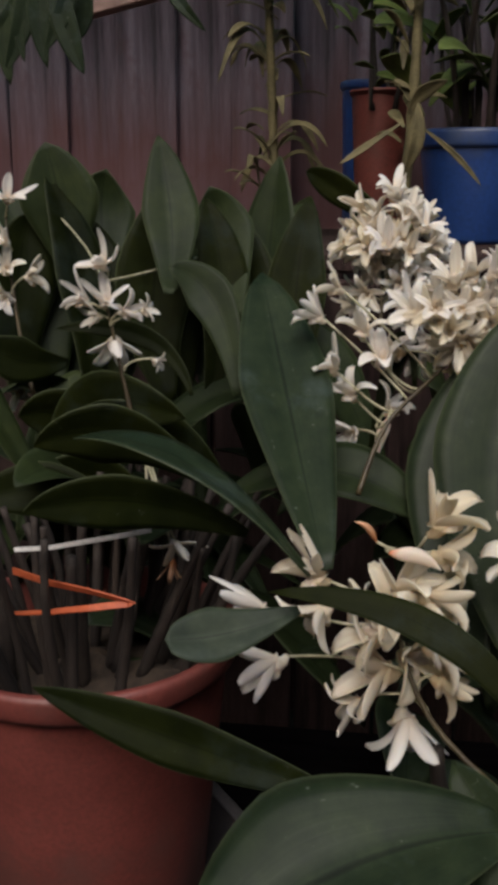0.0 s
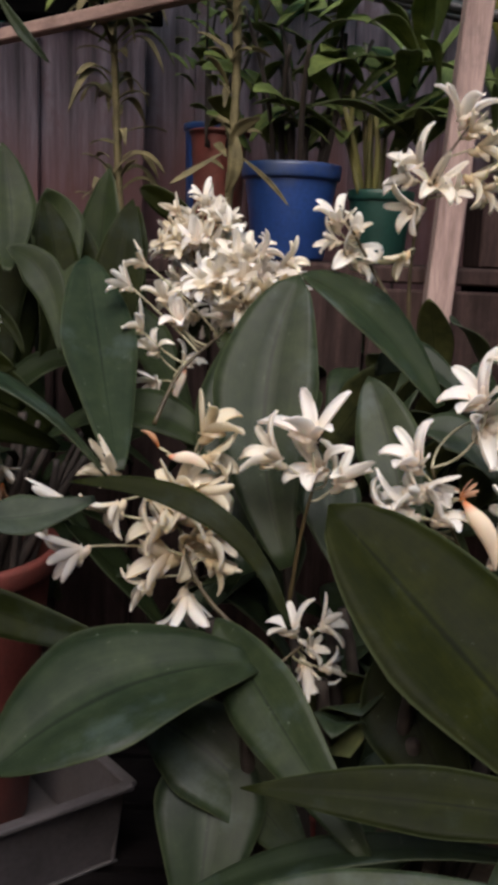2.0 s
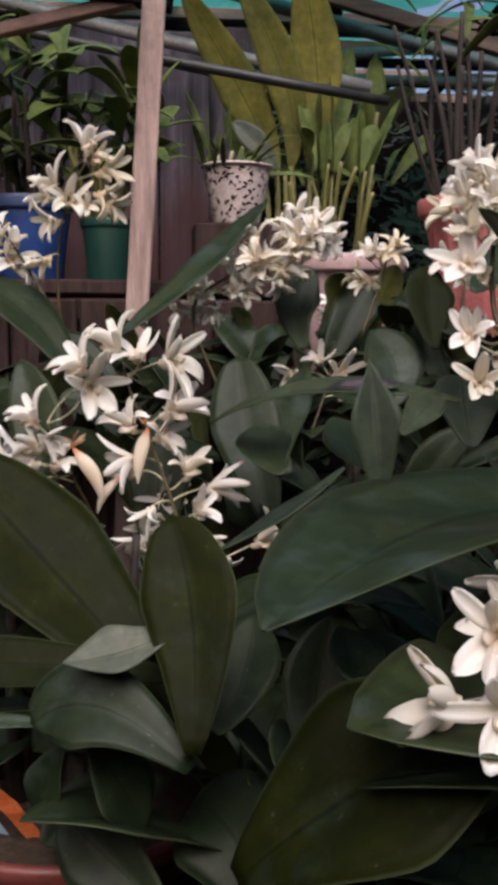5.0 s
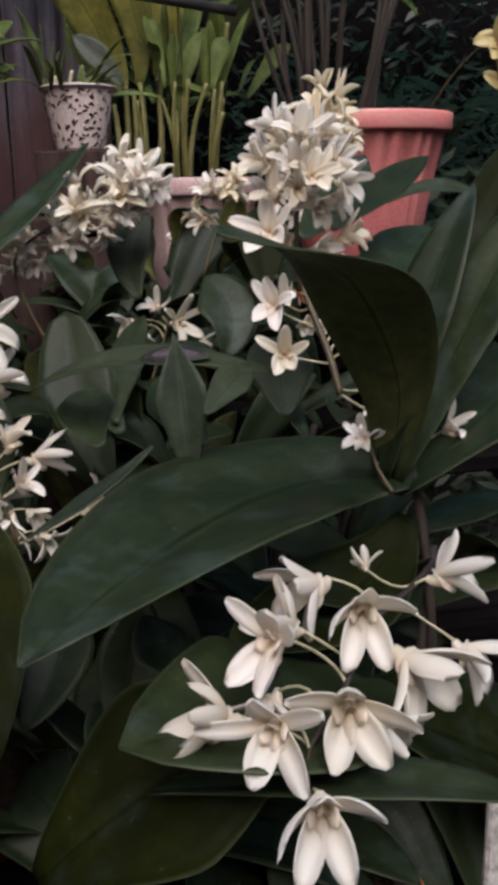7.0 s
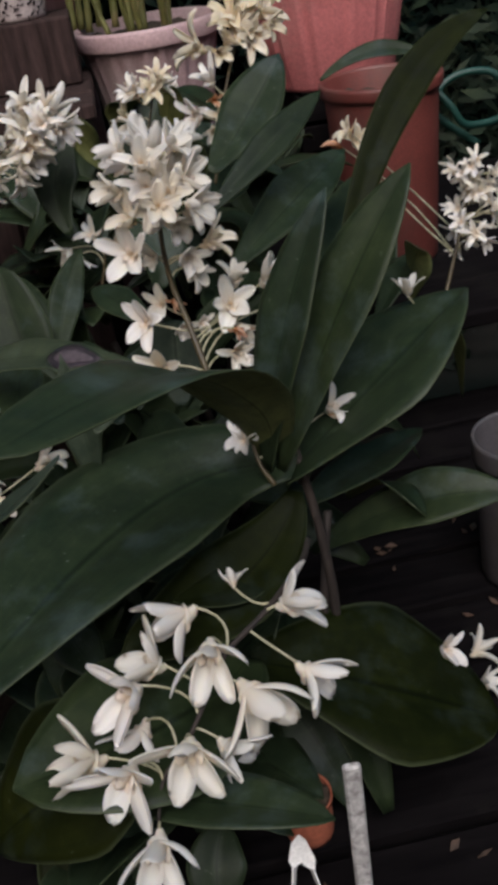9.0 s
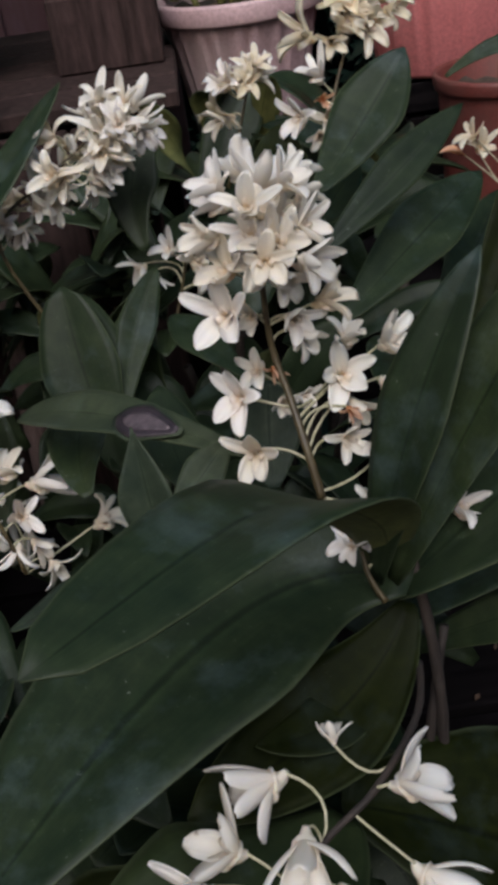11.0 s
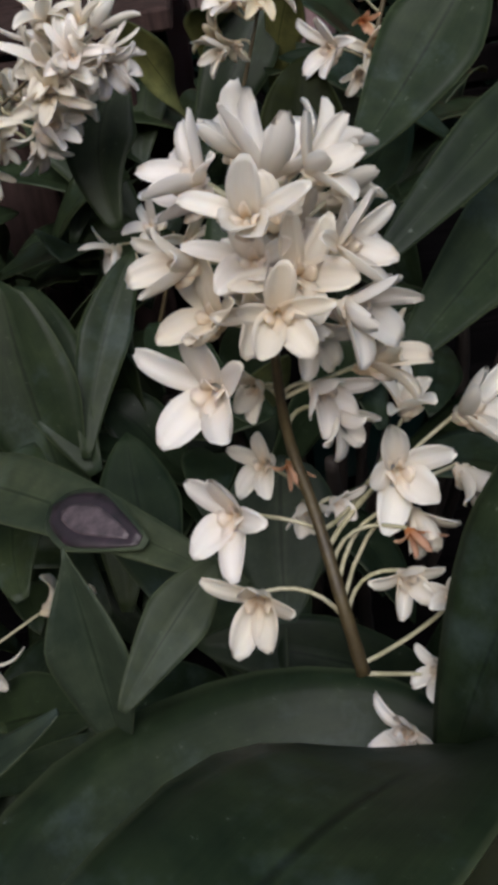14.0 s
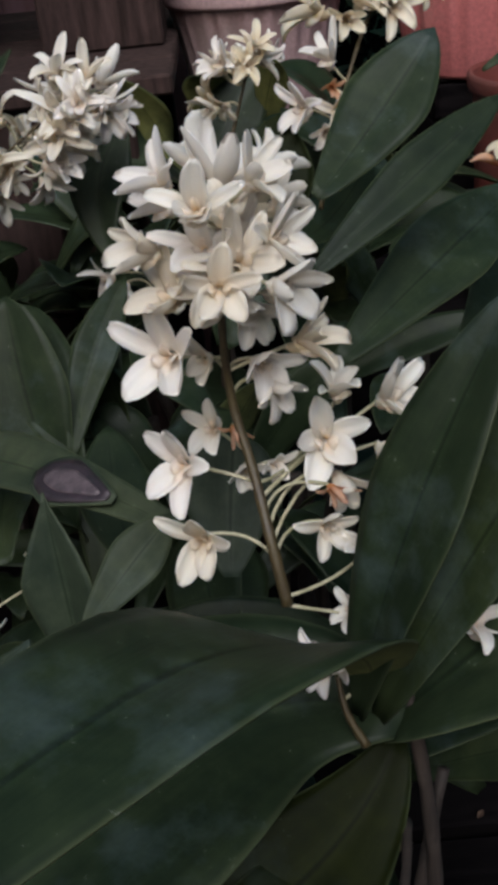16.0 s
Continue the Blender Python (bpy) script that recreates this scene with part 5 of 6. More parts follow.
fl(spike_e2, -0.034, 0.921, 1.008, 0.58, 0.04, 0.81, 0.045, 0, "cup")
fl(spike_e2, -0.157, 0.927, 0.973, -0.80, -0.12, 0.59, 0.040, 0, "half")
fl(spike_e2, -0.124, 0.925, 0.961, -0.22, -0.36, 0.91, 0.044, 0, "cup")
fl(spike_e2, -0.144, 0.925, 0.995, -0.84, -0.22, 0.50, 0.040, 0, "half")

# ---- right-hand orchid, main spike ----
orchid_m = thing("orchid", (0.545, 0.535, 0.780), "white orchid with a tall flower spike and broad dark green leaves", "orchid", "orchids on the bench")
leaf(orchid_m, (0.562, 0.550, 0.768), (0.502, 0.493, 0.731), (0.389, 0.417, 0.737), 0.093, (0.072, -0.439, 0.896), mat=OLIVE_SHADE, blunt=0.5)
leaf(orchid_m, (0.549, 0.553, 0.720), (0.499, 0.487, 0.729), (0.438, 0.453, 0.753), 0.049, (0.112, -0.198, 0.974), mat=OLIVE_SHADE, blunt=0.6)
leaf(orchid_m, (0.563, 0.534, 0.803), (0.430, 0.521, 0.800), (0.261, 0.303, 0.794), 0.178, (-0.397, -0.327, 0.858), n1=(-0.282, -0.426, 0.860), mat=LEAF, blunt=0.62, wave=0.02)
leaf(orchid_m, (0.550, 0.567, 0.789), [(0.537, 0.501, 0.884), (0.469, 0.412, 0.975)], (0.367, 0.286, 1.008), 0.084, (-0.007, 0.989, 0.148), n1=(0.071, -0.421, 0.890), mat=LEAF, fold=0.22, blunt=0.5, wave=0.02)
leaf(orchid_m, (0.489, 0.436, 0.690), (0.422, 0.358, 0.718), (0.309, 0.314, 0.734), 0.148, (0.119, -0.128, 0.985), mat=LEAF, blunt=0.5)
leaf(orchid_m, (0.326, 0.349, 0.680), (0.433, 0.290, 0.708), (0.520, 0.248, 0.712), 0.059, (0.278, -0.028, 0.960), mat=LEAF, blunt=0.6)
# dark olive puts the shade of the leaves above into its colour
leaf(orchid_m, (0.491, 0.478, 0.646), (0.593, 0.470, 0.596), (0.714, 0.451, 0.530), 0.187, (0.210, -0.205, 0.956), mat=OLIVE_SHADE, blunt=0.55)
leaf(orchid_m, (0.460, 0.515, 0.700), (0.504, 0.540, 0.702), (0.562, 0.576, 0.682), 0.041, (0.096, -0.334, 0.938), mat=LEAF)
leaf(orchid_m, (0.540, 0.537, 0.804), (0.567, 0.542, 0.919), (0.622, 0.569, 1.030), 0.059, (-0.433, -0.429, 0.792), mat=LEAF)
leaf(orchid_m, (0.551, 0.536, 0.802), (0.618, 0.550, 0.931), (0.692, 0.573, 1.035), 0.070, (-0.264, -0.359, 0.895), mat=LEAF)
leaf(orchid_m, (0.551, 0.539, 0.789), (0.636, 0.564, 0.843), (0.744, 0.597, 0.909), 0.158, (-0.267, -0.051, 0.962), mat=LEAF)
leaf(orchid_m, (0.641, 0.693, 0.853), (0.742, 0.799, 1.020), (0.868, 0.858, 1.093), 0.044, (0.138, -0.690, 0.711), mat=OLIVE_SHADE)
leaf(orchid_m, (0.560, 0.549, 0.749), (0.632, 0.596, 0.747), (0.710, 0.644, 0.746), 0.058, (-0.086, -0.178, 0.980), mat=LEAF)
leaf(orchid_m, (0.560, 0.864, 0.979), (0.613, 0.921, 1.017), (0.666, 0.970, 1.068), 0.072, (0.149, -0.492, 0.857), mat=LEAF)
leaf(orchid_m, (0.540, 0.684, 0.994), (0.598, 0.726, 1.025), (0.669, 0.780, 1.059), 0.036, (0.597, -0.114, 0.794), mat=LEAF)
leaf(orchid_m, (0.553, 0.693, 0.934), (0.622, 0.756, 0.962), (0.698, 0.828, 0.987), 0.062, (0.209, -0.436, 0.875), mat=LEAF)
leaf(orchid_m, (0.646, 0.776, 0.884), (0.691, 0.836, 0.905), (0.736, 0.904, 0.940), 0.057, (0.139, -0.567, 0.812), mat=LEAF)
leaf(orchid_m, (0.538, 0.895, 0.934), (0.579, 0.952, 0.933), (0.623, 1.026, 0.958), 0.052, (0.040, -0.559, 0.829), mat=LEAF)
leaf(orchid_m, (0.390, 0.580, 0.806), (0.388, 0.590, 0.862), (0.384, 0.607, 0.919), 0.046, (-0.167, -0.624, 0.763), mat=PALE, fold=0.55, blunt=1.1)
leaf(orchid_m, (0.401, 0.558, 0.862), (0.425, 0.590, 0.876), (0.450, 0.616, 0.890), 0.033, (0.241, -0.497, 0.834), mat=PALE, fold=0.35)
leaf(orchid_m, (0.362, 0.588, 0.831), (0.312, 0.588, 0.792), (0.257, 0.594, 0.760), 0.031, (0.306, -0.108, 0.946), mat=PALE)
leaf(orchid_m, (0.354, 0.841, 0.781), (0.323, 0.907, 0.828), (0.302, 0.973, 0.875), 0.072, (-0.067, -0.610, 0.790), mat=LEAF, blunt=0.45)
leaf(orchid_m, (0.348, 0.847, 0.791), (0.366, 0.914, 0.841), (0.398, 0.979, 0.889), 0.043, (0.203, -0.668, 0.716), mat=LEAF)
leaf(orchid_m, (0.478, 0.614, 0.843), (0.481, 0.645, 0.872), (0.487, 0.675, 0.901), 0.063, (0.033, -0.589, 0.807), mat=PALE, blunt=0.35)
leaf(orchid_m, (0.417, 0.666, 0.809), (0.400, 0.724, 0.824), (0.392, 0.788, 0.850), 0.057, (0.033, -0.589, 0.807), mat=LEAF)
leaf(orchid_m, (0.325, 0.693, 0.807), (0.316, 0.750, 0.823), (0.327, 0.807, 0.839), 0.062, (-0.147, -0.558, 0.817), mat=LEAF)
leaf(orchid_m, (0.473, 0.784, 0.848), (0.436, 0.841, 0.861), (0.408, 0.894, 0.868), 0.044, (0.054, -0.483, 0.874), mat=LEAF)
scarred = leaf(orchid_m, (0.462, 0.602, 0.884), (0.352, 0.688, 0.886), (0.262, 0.778, 0.843), 0.048, (0.050, -0.447, 0.893), mat=PALE, label="green leaf with a black-edged purple scar")
part("scar_edge", blade((0.417, 0.628, 0.895), (0.390, 0.650, 0.894), (0.364, 0.673, 0.890), 0.0403, (0.050, -0.447, 0.893), (0.050, -0.447, 0.893), 0.15, 0.42, 0.0, 12, 6), PALE, scarred, "pale rim round the scar")
part("scar", blade((0.414, 0.630, 0.896), (0.390, 0.649, 0.895), (0.367, 0.671, 0.892), 0.0338, (0.050, -0.447, 0.893), (0.050, -0.447, 0.893), 0.15, 0.42, 0.0, 12, 6), SCAR, scarred, "purple-black dried scar")
part("scar_middle", blade((0.408, 0.634, 0.896), (0.390, 0.649, 0.896), (0.372, 0.664, 0.893), 0.0182, (0.050, -0.447, 0.893), (0.050, -0.447, 0.893), 0.15, 0.42, 0.0, 12, 6), SCARMID, scarred, "grey-mauve middle of the scar")
spike_m = spike(orchid_m, [(0.508, 0.553, 0.872), (0.503, 0.567, 0.901), (0.497, 0.592, 0.931), (0.490, 0.609, 0.962), (0.489, 0.614, 1.001), (0.494, 0.622, 1.036), (0.498, 0.629, 1.058)], 0.0025, label="tall spike crowded with white orchid flowers")
fl(spike_m, 0.495, 0.633, 1.064, 0.18, 0.08, 0.98, 0.060, 0, "full")
fl(spike_m, 0.487, 0.645, 1.069, -0.27, 0.46, 0.84, 0.043, 0, "fullcup")
fl(spike_m, 0.514, 0.645, 1.063, 0.74, 0.32, 0.59, 0.043, 0, "fullcup")
fl(spike_m, 0.471, 0.633, 1.058, -0.73, -0.13, 0.67, 0.047, 10, "fullcup")
fl(spike_m, 0.470, 0.646, 1.063, -0.66, 0.33, 0.67, 0.035, 0, "fullcup")
fl(spike_m, 0.486, 0.602, 1.046, -0.20, -0.74, 0.64, 0.045, 0, "fullcup")
fl(spike_m, 0.500, 0.596, 1.040, 0.26, -0.73, 0.64, 0.050, 20, "full")
fl(spike_m, 0.495, 0.612, 1.052, 0.09, -0.40, 0.91, 0.041, 10, "fullcup")
fl(spike_m, 0.515, 0.602, 1.022, 0.84, -0.52, 0.10, 0.046, 0, "full")
fl(spike_m, 0.516, 0.617, 1.042, 0.84, -0.14, 0.52, 0.044, 0, "fullcup")
fl(spike_m, 0.520, 0.635, 1.053, 0.82, 0.16, 0.54, 0.041, 0, "fullcup")
fl(spike_m, 0.486, 0.598, 1.029, -0.15, -0.99, 0.04, 0.037, 0, "fullcup")
fl(spike_m, 0.502, 0.602, 1.017, 0.32, -0.92, -0.23, 0.040, 0, "full")
fl(spike_m, 0.469, 0.604, 1.024, -0.57, -0.50, 0.65, 0.053, 0, "full")
fl(spike_m, 0.464, 0.598, 0.996, -0.51, -0.72, 0.47, 0.056, 10, "full")
fl(spike_m, 0.480, 0.611, 0.987, -0.31, -0.89, 0.33, 0.033, 0, "fullcup")
fl(spike_m, 0.505, 0.611, 0.982, 0.45, -0.89, -0.04, 0.046, 0, "fullcup")
fl(spike_m, 0.510, 0.608, 0.971, 0.57, -0.73, -0.37, 0.037, 0, "fullcup")
fl(spike_m, 0.526, 0.611, 0.991, 0.85, -0.32, 0.43, 0.052, 0, "creamcup")
fl(spike_m, 0.536, 0.616, 0.929, 0.13, -0.81, 0.57, 0.057, 0, "full")
fl(spike_m, 0.573, 0.646, 0.934, 0.63, -0.46, 0.63, 0.060, 0, "full")
fl(spike_m, 0.570, 0.632, 0.910, 0.55, -0.79, -0.28, 0.048, 0, "fullcup")
fl(spike_m, 0.541, 0.603, 0.914, 0.28, -0.92, -0.27, 0.040, 0, "fullcup")
fl(spike_m, 0.546, 0.650, 0.936, 0.12, -0.05, 0.99, 0.038, 0, "fullcup")
fl(spike_m, 0.479, 0.618, 0.941, -0.34, -0.64, 0.69, 0.040, 0, "full")
fl(spike_m, 0.493, 0.609, 0.921, 0.07, -0.99, -0.08, 0.031, 0, "fullcup")
fl(spike_m, 0.507, 0.612, 0.920, 0.48, -0.87, 0.08, 0.026, 0, "fullcup")
fl(spike_m, 0.489, 0.609, 0.946, 0.17, -0.95, -0.26, 0.022, 0, "aged")
fl(spike_m, 0.464, 0.589, 0.939, -0.50, -0.66, 0.56, 0.053, 0, "full")
fl(spike_m, 0.469, 0.576, 0.902, -0.25, -0.94, 0.24, 0.049, 0, "full")
fl(spike_m, 0.531, 0.579, 0.901, 0.37, -0.93, 0.01, 0.038, 0, "full")
fl(spike_m, 0.536, 0.586, 0.919, 0.43, -0.88, -0.19, 0.026, 0, "aged")
fl(spike_m, 0.552, 0.574, 0.888, -0.32, -0.55, 0.77, 0.028, 0, "fullcup")
fl(spike_m, 0.543, 0.561, 0.857, -0.63, -0.39, 0.67, 0.028, 0, "full")
fl(spike_m, 0.471, 0.608, 1.076, -0.66, 0.02, 0.75, 0.045, 0, "full")
fl(spike_m, 0.509, 0.610, 1.073, 0.64, -0.26, 0.72, 0.048, 0, "full")
fl(spike_m, 0.485, 0.587, 1.069, -0.15, -0.74, 0.66, 0.042, 0, "fullcup")
fl(spike_m, 0.516, 0.595, 1.050, 0.78, -0.53, 0.32, 0.046, 0, "full")
fl(spike_m, 0.463, 0.606, 1.047, -0.86, -0.41, 0.31, 0.046, 0, "fullcup")
fl(spike_m, 0.491, 0.576, 1.038, 0.01, -0.93, 0.38, 0.042, 0, "full")
fl(spike_m, 0.516, 0.580, 1.035, 0.71, -0.70, 0.04, 0.044, 0, "full")
cluster(spike_m, 71, 7, (0.491, 0.615, 1.015), (0.499, 0.641, 1.054), 0.012, 0.044, ("full", "fullcup", "full"), (0.000, -0.300, 0.450))
spike_n = spike(orchid_m, [(0.563, 0.520, 0.735), (0.545, 0.445, 0.770), (0.507, 0.388, 0.778), (0.471, 0.366, 0.765), (0.451, 0.340, 0.751), (0.434, 0.319, 0.739), (0.412, 0.297, 0.728), (0.404, 0.270, 0.715)], 0.0021, label="nodding white orchid flowers on long pale stalks", mat=CANE)
fl(spike_n, 0.522, 0.384, 0.786, 0.90, -0.23, 0.36, 0.070, 0, "nod")
fl(spike_n, 0.527, 0.348, 0.751, 0.72, -0.55, -0.42, 0.069, 0, "nod")
fl(spike_n, 0.447, 0.405, 0.780, -0.96, -0.22, -0.16, 0.078, 0, "nod")
fl(spike_n, 0.421, 0.368, 0.769, -0.86, 0.09, 0.50, 0.071, 0, "nod")
fl(spike_n, 0.403, 0.339, 0.776, -0.68, -0.69, 0.24, 0.077, 0, "nod")
fl(spike_n, 0.401, 0.340, 0.736, -0.55, -0.59, -0.59, 0.061, 0, "nod")
fl(spike_n, 0.461, 0.356, 0.783, -0.18, -0.98, -0.13, 0.077, 0, "nod")
fl(spike_n, 0.482, 0.333, 0.757, 0.50, -0.77, -0.39, 0.086, 20, "nod")
fl(spike_n, 0.459, 0.318, 0.726, 0.59, -0.75, -0.32, 0.058, 0, "nod")
fl(spike_n, 0.435, 0.299, 0.752, -0.18, -0.97, -0.15, 0.078, 0, "nod")
fl(spike_n, 0.368, 0.314, 0.746, -0.95, -0.16, 0.26, 0.071, 0, "nod")
fl(spike_n, 0.392, 0.291, 0.750, -0.52, -0.85, -0.01, 0.074, 15, "nod")
fl(spike_n, 0.405, 0.249, 0.728, -0.18, -0.97, -0.15, 0.071, 0, "nod")
fl(spike_n, 0.488, 0.428, 0.778, -0.04, 0.75, 0.66, 0.034, 0, "nod")
spike_s = spike(orchid_m, [(0.542, 0.523, 0.797), (0.533, 0.533, 0.814), (0.530, 0.546, 0.834)], 0.0020)
fl(spike_s, 0.526, 0.547, 0.836, -0.59, -0.56, 0.58, 0.044, 0, "half")
fl(spike_s, 0.605, 0.568, 0.834, 0.52, -0.56, 0.64, 0.055, 0, "cup")
fl(spike_s, 0.524, 0.538, 0.838, -0.48, -0.70, 0.53, 0.031, 0, "cup")
leaf(orchid_m, (0.278, 0.341, 0.515), (0.301, 0.384, 0.542), (0.306, 0.437, 0.586), 0.057, (0.050, -0.637, 0.769), mat=OLIVE_SHADE)
leaf(orchid_m, (0.342, 0.359, 0.468), (0.340, 0.387, 0.511), (0.337, 0.415, 0.553), 0.069, (0.050, -0.637, 0.769), mat=LEAF)
leaf(orchid_m, (0.426, 0.352, 0.457), (0.423, 0.380, 0.500), (0.440, 0.419, 0.522), 0.058, (0.050, -0.637, 0.769), mat=LEAF)

# ---- orchids further back ----
orchid_e = thing("orchid", (0.429, 1.002, 0.675), "white orchid with long crowded sprays among dark leaves", "orchid", "orchids on the bench")
spike_r = spike(orchid_e, [(0.282, 0.926, 0.870), (0.254, 0.937, 0.960), (0.320, 0.946, 1.009), (0.388, 0.956, 1.051)], 0.0017)
cluster(spike_r, 7, 21, (0.243, 0.950, 0.958), (0.337, 0.968, 1.015), 0.031, 0.040, ("half", "cup", "creamcup"), (0.000, -0.380, 0.400))
cluster(spike_r, 8, 26, (0.334, 0.946, 1.009), (0.405, 0.955, 1.059), 0.038, 0.052, ("half", "cup", "cup"), (0.000, -0.380, 0.450))
spike_r2 = spike(orchid_e, [(0.486, 1.086, 0.924), (0.508, 1.097, 0.984), (0.525, 1.107, 1.031)], 0.0017)
cluster(spike_r2, 9, 12, (0.500, 1.097, 0.999), (0.529, 1.107, 1.039), 0.026, 0.044, ("cream", "half"), (0.000, -0.380, 0.400))
spike_r3 = spike(orchid_e, [(0.394, 0.973, 0.791), (0.417, 0.989, 0.848), (0.430, 0.995, 0.892)], 0.0017)
fl(spike_r3, 0.415, 0.999, 0.895, -0.47, -0.34, 0.82, 0.058, 0, "half")
fl(spike_r3, 0.438, 1.006, 0.877, 0.57, -0.82, 0.10, 0.073, 0, "open")
fl(spike_r3, 0.466, 0.998, 0.851, 0.86, -0.49, -0.16, 0.050, 0, "half")
fl(spike_r3, 0.379, 1.005, 0.880, -0.83, -0.46, -0.32, 0.054, 0, "back")
fl(spike_r3, 0.392, 1.004, 0.869, -0.49, -0.46, -0.74, 0.049, 0, "back")
spike_t = spike(orchid_e, [(0.568, 0.928, 0.949), (0.588, 0.972, 1.002), (0.612, 1.019, 1.049), (0.642, 1.074, 1.091), (0.665, 1.117, 1.123)], 0.0017)
cluster(spike_t, 15, 10, (0.602, 1.030, 1.068), (0.668, 1.122, 1.132), 0.024, 0.058, ("cream", "creamcup", "creamcup"), (0.0, -0.6, 0.35))
fl(spike_t, 0.629, 1.058, 1.103, -0.30, -0.53, 0.79, 0.075, 0, "cream")
fl(spike_t, 0.669, 1.080, 1.101, 0.75, -0.40, 0.53, 0.071, 0, "cream")
fl(spike_t, 0.645, 1.042, 1.078, 0.27, -0.96, 0.11, 0.063, 0, "creamcup")
fl(spike_t, 0.584, 1.028, 1.081, -0.90, -0.25, 0.34, 0.071, 0, "cream")
fl(spike_t, 0.605, 1.029, 1.073, 0.03, -0.99, 0.15, 0.047, 0, "creamcup")
fl(spike_t, 0.589, 1.000, 1.046, -0.37, -0.23, 0.90, 0.056, 0, "cup")
fl(spike_t, 0.586, 0.984, 1.030, 0.13, -0.99, 0.02, 0.034, 0, "aged")
fl(spike_t, 0.564, 0.973, 1.017, -0.79, -0.56, 0.26, 0.064, 0, "half")
fl(spike_t, 0.590, 0.979, 1.012, 0.24, -0.96, 0.15, 0.056, 0, "half")
fl(spike_t, 0.580, 0.971, 1.000, -0.15, -0.95, -0.29, 0.041, 0, "cup")
fl(spike_t, 0.669, 1.111, 1.123, 0.54, -0.42, 0.73, 0.075, 0, "cream")
fl(spike_t, 0.650, 1.125, 1.134, -0.37, -0.23, 0.90, 0.075, 0, "cream")
fl(spike_t, 0.682, 1.137, 1.146, 0.45, -0.17, 0.87, 0.066, 0, "creamcup")
fl(spike_t, 0.666, 1.151, 1.158, -0.08, 0.11, 0.99, 0.063, 0, "cream")
fl(spike_t, 0.670, 1.065, 1.088, 0.73, -0.69, 0.01, 0.055, 0, "creamcup")
leaf(orchid_e, (0.730, 1.069, 1.012), (0.806, 1.093, 1.032), (0.876, 1.088, 1.014), 0.027, (0.178, -0.712, 0.679))
spike_k = spike(orchid_e, [(0.509, 1.329, 0.864), (0.519, 1.377, 0.928), (0.537, 1.415, 0.975)], 0.0017)
cluster(spike_k, 13, 21, (0.518, 1.376, 0.944), (0.552, 1.415, 0.965), 0.040, 0.042, ("half", "open"), (0.000, -0.380, 0.400))
spike_q = spike(orchid_e, [(0.742, 0.655, 0.875), (0.775, 0.690, 0.939), (0.803, 0.727, 0.988)], 0.0017)
cluster(spike_q, 14, 34, (0.778, 0.670, 0.927), (0.791, 0.706, 0.988), 0.031, 0.025, ("half", "open"), (0.000, -0.600, 0.300))
fl(spike_q, 0.695, 0.613, 0.909, 0.08, 0.21, 0.98, 0.034, 0, "half")
fl(spike_q, 0.767, 1.094, 0.937, -0.66, -0.14, 0.74, 0.047, 0, "cream")
fl(spike_q, 0.775, 1.099, 0.921, 0.18, -0.74, 0.64, 0.052, 0, "cream")
fl(spike_q, 0.753, 1.095, 0.918, -0.92, -0.37, 0.11, 0.038, 0, "agedbud")
orchid_f = thing("orchid", (-0.337, 0.897, 0.611), "shaded orchid with small pale sprays and broad dull leaves", "orchid", "orchids on the bench")
# these leaves take darker greens, the back-left shade put into their colour
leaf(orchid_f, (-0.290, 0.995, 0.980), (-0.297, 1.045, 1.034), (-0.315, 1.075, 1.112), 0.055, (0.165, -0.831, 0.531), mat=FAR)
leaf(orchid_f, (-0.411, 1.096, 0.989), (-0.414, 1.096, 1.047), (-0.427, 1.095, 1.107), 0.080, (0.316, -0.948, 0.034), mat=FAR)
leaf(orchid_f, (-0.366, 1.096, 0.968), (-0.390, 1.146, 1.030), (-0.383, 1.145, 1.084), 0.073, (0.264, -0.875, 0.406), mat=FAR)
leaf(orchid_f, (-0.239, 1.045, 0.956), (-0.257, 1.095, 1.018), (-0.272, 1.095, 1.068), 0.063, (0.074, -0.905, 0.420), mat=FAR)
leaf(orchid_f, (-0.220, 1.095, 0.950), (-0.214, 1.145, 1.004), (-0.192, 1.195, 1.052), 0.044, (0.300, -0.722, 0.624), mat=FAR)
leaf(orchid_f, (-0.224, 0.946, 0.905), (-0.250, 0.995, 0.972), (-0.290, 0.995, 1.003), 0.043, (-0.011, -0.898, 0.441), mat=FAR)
leaf(orchid_f, (-0.378, 0.946, 0.841), (-0.342, 0.946, 0.892), (-0.260, 0.916, 0.892), 0.061, (-0.250, -0.968, 0.019), mat=OLIVE_SHADE)
leaf(orchid_f, (-0.293, 0.896, 0.794), (-0.361, 0.896, 0.833), (-0.429, 0.876, 0.822), 0.049, (0.215, -0.921, 0.325), mat=OLIVE_SHADE)
leaf(orchid_f, (-0.374, 0.976, 0.923), (-0.403, 0.946, 0.928), (-0.432, 0.926, 0.949), 0.042, (0.672, -0.740, 0.040), mat=OLIVE_SHADE)
leaf(orchid_f, (-0.261, 0.946, 0.904), (-0.305, 0.976, 0.945), (-0.383, 0.976, 0.951), 0.021, (-0.101, -0.944, 0.313), mat=OLIVE_SHADE)
leaf(orchid_f, (-0.083, 0.941, 0.915), (-0.094, 0.951, 0.952), (-0.118, 0.941, 0.849), 0.019, (-0.017, -1.000, 0.010), mat=OLIVE_SHADE)
spike_f = spike(orchid_f, [(-0.304, 0.926, 0.879), (-0.318, 0.936, 0.932), (-0.333, 0.946, 0.994)], 0.0017)
fl(spike_f, -0.329, 0.939, 1.009, -0.40, -0.53, 0.75, 0.044, 0, "back")
